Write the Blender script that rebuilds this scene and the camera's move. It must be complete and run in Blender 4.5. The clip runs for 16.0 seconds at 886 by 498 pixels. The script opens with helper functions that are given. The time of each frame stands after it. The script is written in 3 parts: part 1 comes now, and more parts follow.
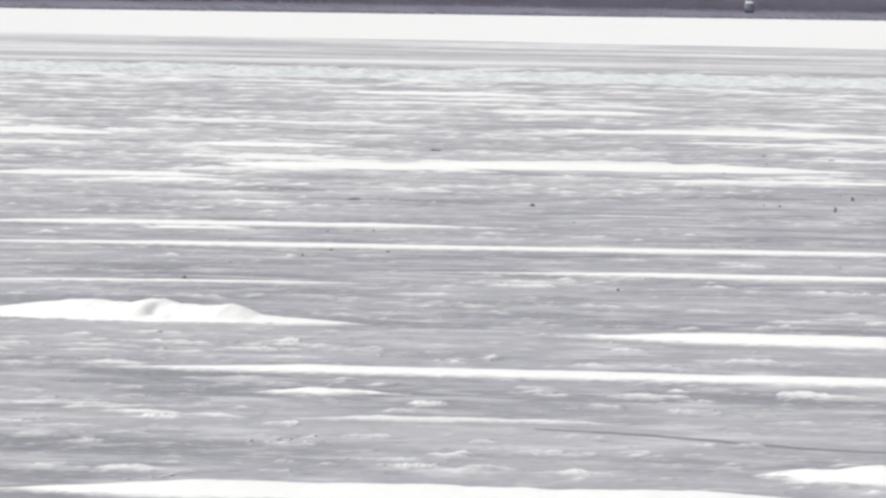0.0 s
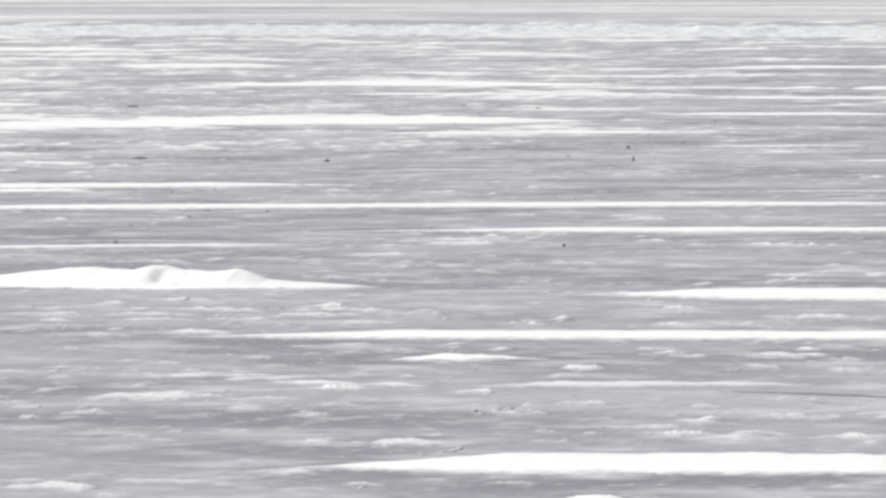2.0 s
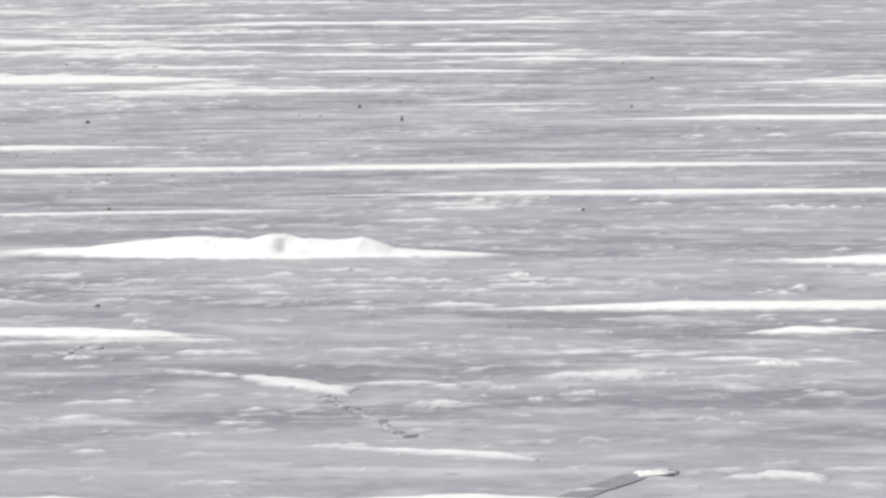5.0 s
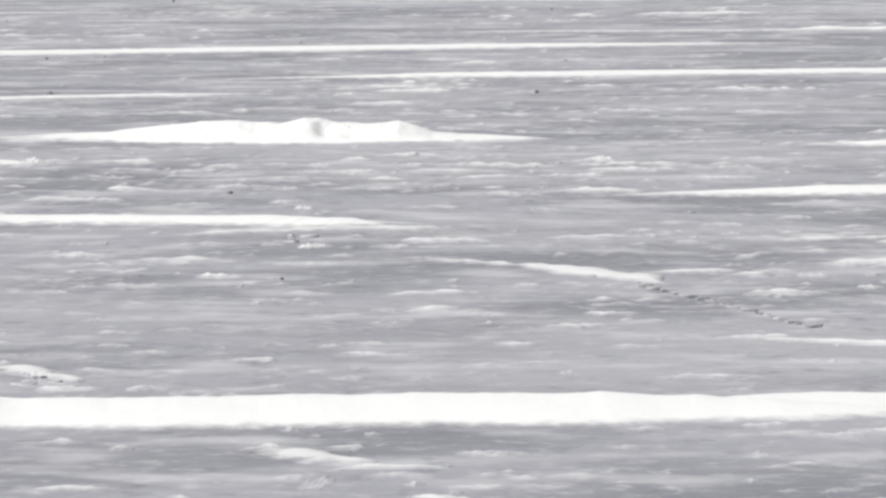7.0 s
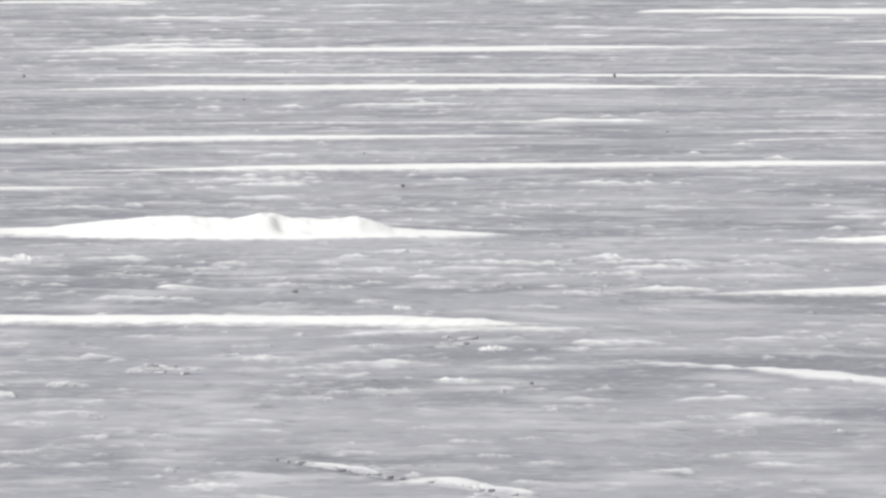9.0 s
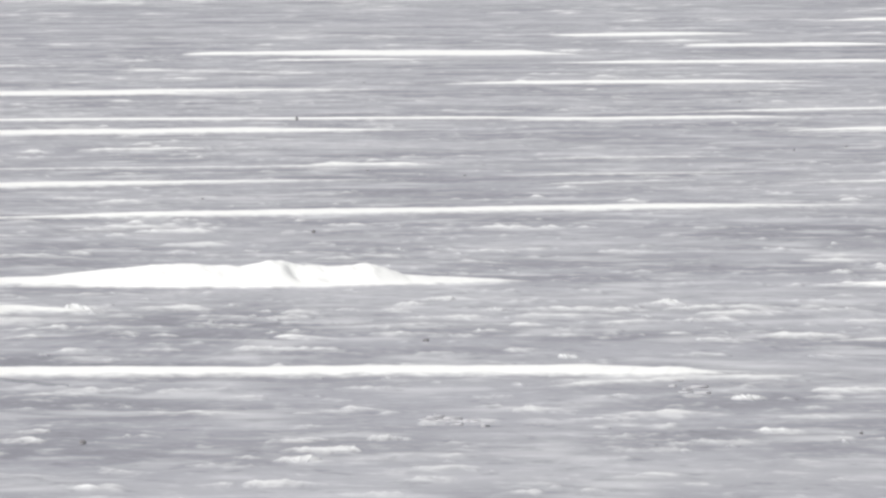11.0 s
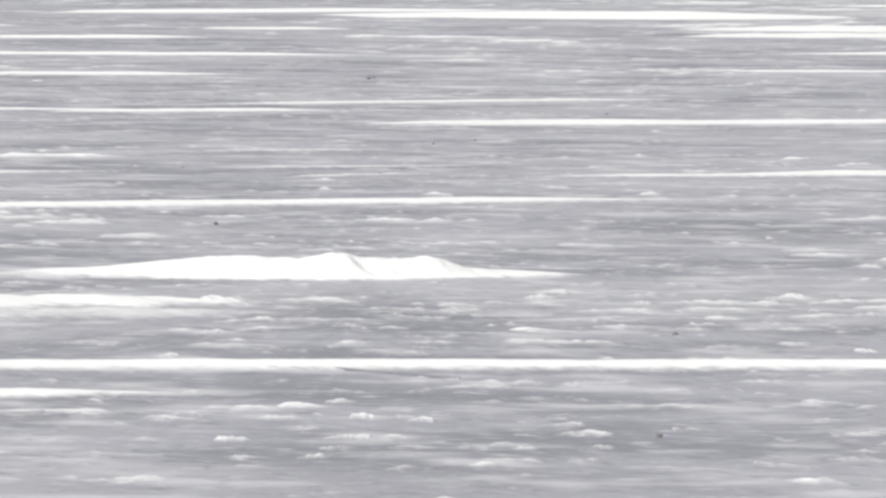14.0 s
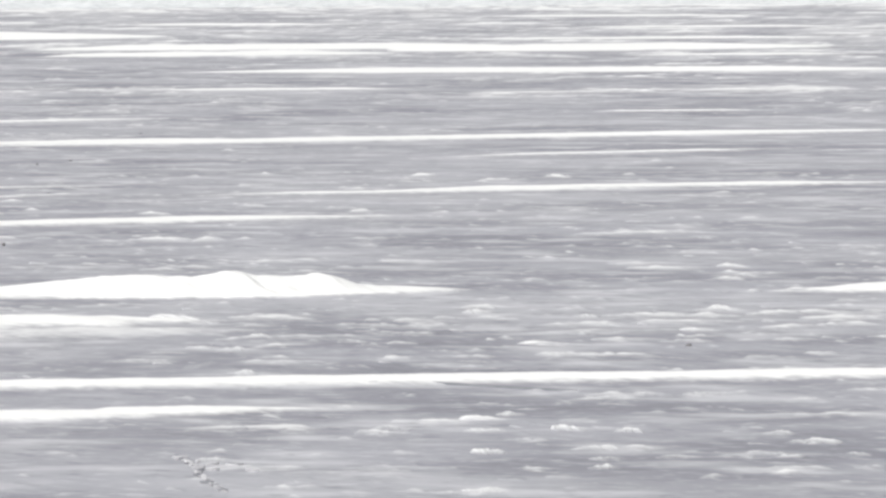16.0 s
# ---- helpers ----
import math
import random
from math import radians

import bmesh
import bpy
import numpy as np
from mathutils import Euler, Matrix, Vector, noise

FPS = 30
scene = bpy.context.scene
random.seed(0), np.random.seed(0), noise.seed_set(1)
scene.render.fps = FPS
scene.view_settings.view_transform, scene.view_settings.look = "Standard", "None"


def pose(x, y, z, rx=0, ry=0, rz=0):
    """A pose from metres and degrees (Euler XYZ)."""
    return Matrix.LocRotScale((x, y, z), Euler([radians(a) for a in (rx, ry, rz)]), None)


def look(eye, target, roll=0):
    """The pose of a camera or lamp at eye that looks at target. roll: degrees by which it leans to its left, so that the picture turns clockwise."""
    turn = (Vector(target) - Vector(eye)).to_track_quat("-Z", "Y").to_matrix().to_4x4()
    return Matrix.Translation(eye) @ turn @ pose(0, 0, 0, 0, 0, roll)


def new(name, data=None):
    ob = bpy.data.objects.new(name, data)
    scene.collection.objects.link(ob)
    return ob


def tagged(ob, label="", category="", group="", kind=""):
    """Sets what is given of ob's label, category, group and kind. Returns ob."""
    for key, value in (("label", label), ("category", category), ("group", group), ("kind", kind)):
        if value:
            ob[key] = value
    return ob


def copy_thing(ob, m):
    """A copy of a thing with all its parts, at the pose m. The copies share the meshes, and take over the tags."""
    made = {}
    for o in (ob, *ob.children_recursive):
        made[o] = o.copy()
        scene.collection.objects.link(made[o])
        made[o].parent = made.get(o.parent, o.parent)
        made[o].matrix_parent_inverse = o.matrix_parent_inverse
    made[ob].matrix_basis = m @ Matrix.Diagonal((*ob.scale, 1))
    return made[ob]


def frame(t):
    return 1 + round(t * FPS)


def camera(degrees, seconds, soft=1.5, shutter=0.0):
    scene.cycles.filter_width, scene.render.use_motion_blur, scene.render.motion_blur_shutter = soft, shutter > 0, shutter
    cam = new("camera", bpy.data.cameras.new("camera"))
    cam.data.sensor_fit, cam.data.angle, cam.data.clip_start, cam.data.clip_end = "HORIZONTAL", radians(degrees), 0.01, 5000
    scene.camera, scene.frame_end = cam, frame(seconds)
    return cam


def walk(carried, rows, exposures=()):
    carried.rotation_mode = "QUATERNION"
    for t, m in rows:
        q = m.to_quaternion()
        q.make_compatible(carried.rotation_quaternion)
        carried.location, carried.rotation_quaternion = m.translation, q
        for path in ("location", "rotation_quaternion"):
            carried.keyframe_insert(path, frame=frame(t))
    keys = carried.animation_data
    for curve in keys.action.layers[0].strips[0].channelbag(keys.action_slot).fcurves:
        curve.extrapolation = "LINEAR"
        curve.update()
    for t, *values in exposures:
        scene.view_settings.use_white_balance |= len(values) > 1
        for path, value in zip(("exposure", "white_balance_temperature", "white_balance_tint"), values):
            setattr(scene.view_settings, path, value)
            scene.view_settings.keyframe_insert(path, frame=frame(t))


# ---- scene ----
cam = camera(5.484, 16.0, soft=2.7)
EYE = 4.6


def aim(x, y, yaw, pitch, roll):
    return pose(x, y, EYE, 0, 0, yaw) @ pose(0, 0, 0, 90 + pitch, 0, 0) @ pose(0, 0, 0, 0, 0, roll)


walk(cam, [
    (0, aim(35.48, -120.87, 14.523, -1.618, 1.107)),
    (0.5, aim(33.45, -120.59, 13.704, -1.730, 0.739)),
    (1, aim(31.38, -120.47, 12.793, -1.814, 0.679)),
    (1.5, aim(29.28, -120.46, 11.849, -1.864, 0.053)),
    (2, aim(27.15, -120.35, 10.897, -1.901, -0.040)),
    (2.5, aim(24.93, -120.20, 9.930, -1.935, -0.021)),
    (3, aim(22.77, -119.94, 9.036, -1.971, 0.006)),
    (3.2, aim(21.86, -119.75, 8.660, -1.992, -0.080)),
    (5.3, aim(12.24, -116.86, 5.099, -2.246, -0.051)),
    (5.5, aim(11.32, -116.64, 4.788, -2.311, 0.059)),
    (6, aim(9.06, -116.32, 3.915, -2.617, -0.484)),
    (6.5, aim(6.86, -116.06, 2.779, -2.947, -0.733)),
    (7, aim(4.57, -115.57, 1.439, -2.949, -0.287)),
    (7.5, aim(2.27, -114.71, 0.108, -2.826, 0.419)),
    (8, aim(-0.02, -113.82, -1.088, -2.695, 0.225)),
    (8.5, aim(-2.31, -113.01, -2.254, -2.559, 0.188)),
    (9, aim(-4.64, -112.27, -3.460, -2.417, -0.004)),
    (9.2, aim(-5.56, -111.99, -3.954, -2.355, -0.293)),
    (11.3, aim(-15.29, -109.26, -8.938, -2.145, 0.039)),
    (11.5, aim(-16.28, -109.10, -9.441, -2.155, 0.215)),
    (12, aim(-18.81, -108.99, -10.831, -2.206, 0.735)),
    (12.5, aim(-21.24, -108.83, -12.088, -2.241, 0.701)),
    (13, aim(-23.63, -108.33, -13.196, -2.246, 0.466)),
    (13.5, aim(-26.00, -107.50, -14.302, -2.237, 0.505)),
    (14, aim(-28.30, -106.60, -15.466, -2.208, 0.379)),
    (14.5, aim(-30.69, -105.86, -16.881, -2.173, 0.228)),
    (15, aim(-33.19, -105.38, -18.396, -2.137, 0.097)),
    (15.5, aim(-35.79, -105.05, -19.910, -2.103, -0.027)),
    (16, aim(-38.44, -104.86, -21.362, -2.075, -0.119)),
], exposures=[(0, -0.08), (3, -0.07), (7, -0.10), (9, -0.10), (12, -0.04), (14, -0.05), (16, -0.04)])

# ---- light: bright overcast day ----
world = bpy.data.worlds.new("overcast")
scene.world = world
world.use_nodes = True
wn, wl = world.node_tree.nodes, world.node_tree.links
sky = wn.new("ShaderNodeTexSky")
sky.sky_type, sky.sun_disc = "NISHITA", False
sky.sun_elevation, sky.sun_rotation = radians(40), radians(235)
sky.dust_density, sky.ozone_density = 6.0, 1.0
pale = wn.new("ShaderNodeHueSaturation")
pale.inputs["Saturation"].default_value = 0.2
wl.new(sky.outputs[0], pale.inputs["Color"])
wl.new(pale.outputs[0], wn["Background"].inputs["Color"])
wn["Background"].inputs["Strength"].default_value = 0.178

sun_data = bpy.data.lights.new("sun", "SUN")
sun_data.energy, sun_data.angle, sun_data.color = 0.85, radians(35), (1.0, 0.992, 0.98)
sun = new("sun", sun_data)
sun.matrix_world = look((-70, -50, 95), (0, 0, 0))


# ---- materials ----
class Nodes:
    def __init__(self, name):
        self.mat = bpy.data.materials.new(name)
        self.mat.use_nodes = True
        self.n, self.l = self.mat.node_tree.nodes, self.mat.node_tree.links
        self.bsdf = self.n["Principled BSDF"]

    def put(self, socket, value):
        if isinstance(value, bpy.types.NodeSocket):
            self.l.new(value, socket)
        else:
            socket.default_value = value

    def math(self, op, a, b=0.0):
        m = self.n.new("ShaderNodeMath")
        m.operation = op
        self.put(m.inputs[0], a)
        self.put(m.inputs[1], b)
        return m.outputs[0]

    def noise(self, vector, scale, detail=4.0, rough=0.55):
        t = self.n.new("ShaderNodeTexNoise")
        self.put(t.inputs["Vector"], vector)
        t.inputs["Scale"].default_value, t.inputs["Detail"].default_value = scale, detail
        t.inputs["Roughness"].default_value = rough
        return t.outputs["Fac"]

    def ramp(self, value, a, b, lo=0.0, hi=1.0):
        m = self.n.new("ShaderNodeMapRange")
        m.interpolation_type = "SMOOTHSTEP"
        self.put(m.inputs["Value"], value)
        for k, v in (("From Min", a), ("From Max", b), ("To Min", lo), ("To Max", hi)):
            m.inputs[k].default_value = v
        return m.outputs["Result"]

    def mix(self, fac, a, b):
        m = self.n.new("ShaderNodeMix")
        m.data_type = "RGBA"
        self.put(m.inputs["Factor"], fac)
        self.put(m.inputs["A"], a)
        self.put(m.inputs["B"], b)
        return m.outputs["Result"]

    def stretched(self, sx, sy, sz=1.0):
        g = self.n.new("ShaderNodeNewGeometry")
        m = self.n.new("ShaderNodeMapping")
        m.inputs["Scale"].default_value = (sx, sy, sz)
        self.l.new(g.outputs["Position"], m.inputs["Vector"])
        return m.outputs["Vector"], g

    def bump(self, height, distance, strength=1.0):
        b = self.n.new("ShaderNodeBump")
        b.inputs["Strength"].default_value, b.inputs["Distance"].default_value = strength, distance
        self.l.new(height, b.inputs["Height"])
        self.l.new(b.outputs["Normal"], self.bsdf.inputs["Normal"])

    def done(self, colour, rough, spec=0.3):
        self.put(self.bsdf.inputs["Base Color"], colour)
        self.put(self.bsdf.inputs["Roughness"], rough)
        self.put(self.bsdf.inputs["Specular IOR Level"], spec)
        return self.mat


SNOW = (0.785, 0.79, 0.777, 1)


def ice_and_snow(name, low=0.004, high=0.05, white=(0.745, 0.75, 0.745, 1)):
    """Grey lake ice where the surface lies low, drifted snow where it stands proud."""
    k = Nodes(name)
    flat, geo = k.stretched(1, 1)
    streak, _ = k.stretched(0.62, 0.55)
    xyz = k.n.new("ShaderNodeSeparateXYZ")
    k.l.new(geo.outputs["Position"], xyz.inputs[0])
    broad = k.noise(flat, 0.09, 3)
    patch = k.noise(streak, 0.42, 2, 0.5)
    blown, _ = k.stretched(1.0, 0.6)
    grain = k.noise(blown, 5.0, 4, 0.62)
    fine = k.noise(flat, 30.0, 3)
    wisp = k.noise(streak, 1.1, 2, 0.5)
    clear = k.mix(k.ramp(patch, 0.34, 0.66), (0.232, 0.234, 0.262, 1), (0.345, 0.348, 0.378, 1))
    frost = k.mix(k.ramp(broad, 0.4, 0.68, 0.0, 0.62), clear, (0.447, 0.451, 0.473, 1))
    dusted = k.mix(k.ramp(wisp, 0.48, 0.74, 0.0, 0.6), frost, (0.617, 0.623, 0.638, 1))
    mottled, _ = k.stretched(1.5, 0.9)
    speck = k.noise(mottled, 1.7, 4, 0.62)
    dusted = k.mix(k.ramp(speck, 0.55, 0.72, 0.0, 0.42), dusted, (0.617, 0.623, 0.638, 1))
    dusted = k.mix(k.ramp(speck, 0.46, 0.30, 0.0, 0.45), dusted, (0.165, 0.168, 0.19, 1))
    ice = k.mix(k.ramp(grain, 0.48, 0.72, 0.0, 0.3), dusted, (0.55, 0.56, 0.575, 1))
    level = k.math("ADD", xyz.outputs["Z"], k.math("MULTIPLY", k.math("SUBTRACT", grain, 0.5), 0.045))
    mask = k.ramp(level, low, high)
    crust = k.mix(k.ramp(fine, 0.35, 0.7, 0.0, 0.4), white, tuple(0.9 * c for c in white[:3]) + (1,))
    colour = k.mix(mask, ice, crust)
    k.bump(k.math("ADD", grain, k.math("MULTIPLY", fine, 0.4)), 0.012, 0.3)
    return k.done(colour, k.ramp(mask, 0, 1, 0.75, 0.95), 0.12)


def plain(name, a, b, scale, rough=0.85, spec=0.2):
    k = Nodes(name)
    flat, _ = k.stretched(1, 1)
    n = k.noise(flat, scale, 5, 0.65)
    k.bump(n, 0.02, 0.6)
    return k.done(k.mix(k.ramp(n, 0.3, 0.7), (*a, 1), (*b, 1)), rough, spec)


ICE = ice_and_snow("lake_ice")
DRIFT = ice_and_snow("drifted_snow", -0.004, 0.036, SNOW)
CRUST = ice_and_snow("crusted_snow", -0.004, 0.030, (0.66, 0.665, 0.665, 1))
MUD = plain("frozen_mud", (0.13, 0.125, 0.13), (0.24, 0.235, 0.24), 12)
SLAB = plain("dark_grey_ice", (0.23, 0.235, 0.255), (0.31, 0.315, 0.335), 3, 0.9, 0.05)
CHIP = plain("broken_ice", (0.38, 0.38, 0.40), (0.54, 0.54, 0.555), 9, 0.5, 0.3)
CRACK_SHADE = plain("refrozen_ice_and_shade", (0.17, 0.175, 0.195), (0.24, 0.245, 0.265), 4, 0.6, 0.3)
RUBBLE = plain("bluish_rubble_ice", (0.52, 0.545, 0.555), (0.72, 0.74, 0.745), 0.9)
RIME = plain("snow_cap", (0.62, 0.63, 0.62), (0.74, 0.74, 0.73), 8)
WHITE = plain("fresh_snow", (0.80, 0.80, 0.80), (0.84, 0.84, 0.83), 8)
# Far shore: distance haze is mixed into these three paler, bluish base colours.
ROCK = plain("hazed_shore_rock", (0.155, 0.165, 0.20), (0.185, 0.195, 0.23), 0.05)
BRUSH = plain("hazed_bare_brush", (0.20, 0.195, 0.25), (0.255, 0.24, 0.29), 0.04)
SOIL = plain("hazed_shore_soil", (0.20, 0.195, 0.25), (0.25, 0.235, 0.29), 0.03)


# ---- helpers ----
def lattice(x, y, seed):
    """Smooth gradient noise over arrays, about -0.7 to 0.7."""
    xi, yi = np.floor(x), np.floor(y)
    fx, fy = x - xi, y - yi
    xi, yi = xi.astype(np.int64), yi.astype(np.int64)

    def corner(ox, oy):
        h = ((xi + ox) * 374761393 + (yi + oy) * 668265263 + seed * 974634777) & 0xFFFFFFFF
        h = ((h ^ (h >> 13)) * 1274126177) & 0xFFFFFFFF
        a = (h ^ (h >> 16)) * (2 * math.pi / 4294967296.0)
        return np.cos(a) * (fx - ox) + np.sin(a) * (fy - oy)

    u, v = fx * fx * fx * (fx * (fx * 6 - 15) + 10), fy * fy * fy * (fy * (fy * 6 - 15) + 10)
    top = corner(0, 0) * (1 - u) + corner(1, 0) * u
    return top * (1 - v) + (corner(0, 1) * (1 - u) + corner(1, 1) * u) * v


def fbm(x, y, seed, octaves=4, gain=0.5):
    total, amp = 0.0, 1.0
    for n in range(octaves):
        total = total + amp * lattice(x * 2**n + 17.3 * n, y * 2**n - 9.1 * n, seed + n)
        amp *= gain
    return total


def step(v, a, b):
    s = np.clip((v - a) / (b - a), 0, 1)
    return s * s * (3 - 2 * s)


def sheet(name, X, Y, Z, material, parent=None):
    """One smooth mesh from a grid of places."""
    rows, cols = X.shape
    co = np.stack([X, Y, Z], -1).reshape(-1, 3).astype(np.float32)
    i = (np.arange(rows - 1)[:, None] * cols + np.arange(cols - 1)).ravel()
    quads = np.stack([i, i + 1, i + cols + 1, i + cols], 1).astype(np.int32)
    me = bpy.data.meshes.new(name)
    me.vertices.add(len(co))
    me.vertices.foreach_set("co", co.ravel())
    me.loops.add(quads.size)
    me.loops.foreach_set("vertex_index", quads.ravel())
    me.polygons.add(len(quads))
    me.polygons.foreach_set("loop_start", np.arange(0, quads.size, 4, dtype=np.int32))
    me.polygons.foreach_set("use_smooth", np.ones(len(quads), dtype=bool))
    me.materials.append(material)
    me.update(calc_edges=True)
    ob = new(name, me)
    if parent:
        ob.parent = parent
    return ob


def part(name, bm, material, parent=None, label="", smooth=True):
    me = bpy.data.meshes.new(name)
    bm.to_mesh(me)
    bm.free()
    for p in me.polygons:
        p.use_smooth = smooth
    me.materials.append(material)
    ob = new(name, me)
    if parent:
        ob.parent = parent
    return tagged(ob, label)


# ---- lake ice, one sheet to the horizon ----
def ice_height(x, y, fine):
    """Height of the frozen surface: faint waves, snow crusts, far rough ice and the snowfield before the shore."""
    wx = x + 0.5 * lattice(x / 1.3, y / 1.3, 91)
    wy = y + 0.5 * lattice(x / 1.3, y / 1.3, 92)
    dense = fbm(x / 11, y / 8, 5, 2)
    z = 0.006 * fbm(x / 3, y / 3, 1, 3)
    far = step(y, 25, 130)
    small = fbm(wx / 0.95, wy / 1.0, 11, 4, 0.6) + 0.35 * dense + far * (0.12 - 0.13 * step(x, -6, 14))
    z = z + fine * (0.10 - 0.045 * far) * np.clip(small - 0.22 - 0.22 * (1 - far), 0, None)
    mid = fbm(wx / 2.6, wy / 2.2, 21, 5, 0.55) + 0.35 * dense
    z = z + (0.045 + 0.03 * far) * np.clip(mid - 0.28 - 0.20 * (1 - far), 0, None)
    wide = fbm(x / 9, y / 12, 31, 6, 0.68)
    out = 0.968 * y - 0.25 * x
    calm = step(out, 395, 425)
    z = z + far * (0.11 - 0.05 * step(x, -6, 14)) * np.clip(wide - 0.22, 0, None)
    z = z * (1 - 0.85 * calm)
    rough = step(out + 0.25 * np.clip(x, 0, None), 285, 305) * (1 - step(out, 385, 410))
    z = z + rough * (0.008 + 0.06 * np.clip(fbm(x / 2.6, y / 9, 41, 4, 0.65) + 0.05, 0, None))
    right = step(x - 0.2 * y, 12, 40) * step(y, 110, 190) * (1 - step(out, 285, 305))
    z = z + right * (0.007 + 0.03 * np.clip(fbm(wx / 3, wy / 8, 48, 4, 0.6) + 0.1, 0, None))
    left = step(-x - 0.1 * y, -2, 12) * step(y, 22, 60) * (1 - step(out, 285, 305))
    z = z + left * (0.009 + 0.022 * np.clip(fbm(wx / 4, wy / 7, 47, 4, 0.6) + 0.1, 0, None))
    z = z + calm * (0.023 + 0.03 * fbm(x / 45, y / 30, 45, 3))
    field = step(out + 25 * fbm(x / 60, y / 60, 51, 3), 650, 735)
    return z + field * (0.12 + 0.03 * fbm(x / 20, y / 30, 52, 3))


def lake():
    near = EYE * 16370.0
    d, dist = [], 50.0
    while dist < 620:
        d.append(dist)
        dist += max(0.045, 1.5 * dist * dist / near)
    while dist < 4800:
        d.append(dist)
        dist *= 1.02
    ys = np.concatenate([[-4000, -600, -200, -120, -80], np.array(d) - 115.0])
    lo = np.interp(ys, [-70, -30, 0, 60, 300, 500, 1700, 5000], [-24, -15, -11, -27, -120, -200, -700, -2200])
    hi = np.interp(ys, [-70, -30, 0, 60, 300, 500, 1700, 5000], [27, 20, 17, 34, 150, 240, 700, 2200])
    inner = np.linspace(0, 1, 860)
    X = lo[:, None] + (hi - lo)[:, None] * inner
    side = np.array([3.0, 12, 60, 300, 1200, 4500])
    X = np.concatenate([lo[:, None] - side[::-1], X, hi[:, None] + side], 1)
    Y = np.repeat(ys[:, None], X.shape[1], 1)
    fine = np.clip(1.6 - (Y + 115) / 500, 0.0, 1)
    Z = ice_height(X, Y, fine)
    Z[:5] = 0
    Z[:, :6] *= np.linspace(0, 1, 6)
    Z[:, -6:] *= np.linspace(1, 0, 6)
    ob = sheet("ground", X, Y, Z, ICE)
    return tagged(ob, "grey frozen lake ice with thin patches of wind-blown snow", "ice", kind="structure")


lake()


# ---- snow drifts ----
def drift(x0, y0, x1, y1, depth, height, seed, ragged=None, taper=0.27, tail=None, thin=False, label=""):
    """A long low drift whose front foot runs from (x0, y0) to (x1, y1): a gentle front, a sharp uneven crest, a short back."""
    length = math.hypot(x1 - x0, y1 - y0)
    ragged = ragged or (0.08 if length > 20 else 0.13 if length > 4 and not thin else 0.45)
    n, m = int(min(620, max(60, length / 0.035))), 17
    s = np.linspace(0, 1, n)[:, None]
    w = np.linspace(0, 1, m)[None, :]
    ax, ay = (x1 - x0) / length, (y1 - y0) / length
    along = s * length
    ends = np.clip(np.minimum(s / taper, (1 - s) / (tail or taper)), 0, 1) ** (0.95 if not tail else 0.7)
    body = ends * (1 + ragged * fbm(along / max(1.2, length * 0.12) + seed * 7.7, 0 * along + seed, 61, 4))
    crest = 1 + (0.08 if length > 4 and not thin else 0.32) * fbm(along / 0.42 + seed * 3.1, 0 * along + 4.4, 71, 5, 0.6)
    front = ragged * depth * 0.5 * fbm(along / max(0.8, length * 0.1), 0 * along + seed * 1.7, 81, 4)
    peak = 0.68
    rise = np.where(w < peak, np.sin(0.5 * math.pi * np.clip(w / peak, 0, 1)) ** 1.5, np.clip((1 - w) / (1 - peak), 0, 1) ** 0.8)
    across = front + depth * (0.5 - 0.5 * body * 0.9) + w * 1.15 * depth * np.clip(body, 0.04, 2)
    X = x0 + ax * along - ay * across
    Y = y0 + ay * along + ax * across
    lumps = 1 + (0.5 if thin else 0.25 if length < 4 else 0.07) * fbm(X / 0.5, Y / 0.9, seed + 200, 3)
    Z = height * np.clip(body, 0, 2) * crest * rise * lumps - 0.012 * (1 - np.clip(rise * 6, 0, 1))
    ob = sheet("snow_drift", X, Y, Z, CRUST if thin else DRIFT)
    size = "thin broken streak of crusted" if thin else "very long thin" if length > 18 else "broad thick" if height > 0.09 else "long low" if length > 7 else "short low"
    return tagged(ob, label or size + (" snow on grey ice" if thin else " white wind-blown snow drift on the ice"), "snow drift", "snow drifts on the ice")


drift(3.5, -16.3, 16.8, -14.5, 1.90, 0.068, 1, taper=0.22)
drift(5.7, -3.2, 13.0, -4.1, 3.00, 0.098, 2, taper=0.34)
drift(-2.9, 22.2, 13.8, 25.7, 2.00, 0.057, 3)
drift(-7.4, 13.2, -0.5, 16.8, 1.10, 0.037, 4)
drift(-16.0, 31.5, 8.7, 40.1, 2.30, 0.058, 5)
drift(-18.1, 44.8, -6.1, 49.9, 2.80, 0.061, 6)
drift(-24.7, 103.6, -11.7, 109.7, 7.50, 0.125, 7)
drift(-16.5, 94.7, -7.2, 98.1, 3.20, 0.056, 8)
drift(-14.2, 120.0, -5.9, 121.4, 3.40, 0.054, 9)
drift(10.5, -42.6, 19.7, -41.3, 2.30, 0.111, 10, taper=0.25)
drift(-5.2, -51.6, 6.8, -50.7, 2.30, 0.132, 11, taper=0.05, tail=0.2)
drift(4.0, -50.6, 9.2, -48.5, 1.70, 0.085, 103, taper=0.3)
drift(-12.0, -20.1, 2.1, -22.2, 1.61, 0.060, 12, taper=0.13)
drift(-12.8, -26.0, -7.8, -25.0, 1.20, 0.060, 13, ragged=0.3)
drift(-10.2, -8.4, -2.4, -7.9, 2.80, 0.070, 14, ragged=0.45, taper=0.22)
drift(-9.0, -11.0, -2.4, -10.5, 3.00, 0.024, 15, thin=True)
drift(-2.1, 104.8, 18.7, 111.1, 3.30, 0.057, 15)
drift(-2.3, 69.5, 13.2, 71.3, 3.30, 0.070, 16)
drift(-2.1, 106.5, 13.8, 106.4, 3.60, 0.063, 17)
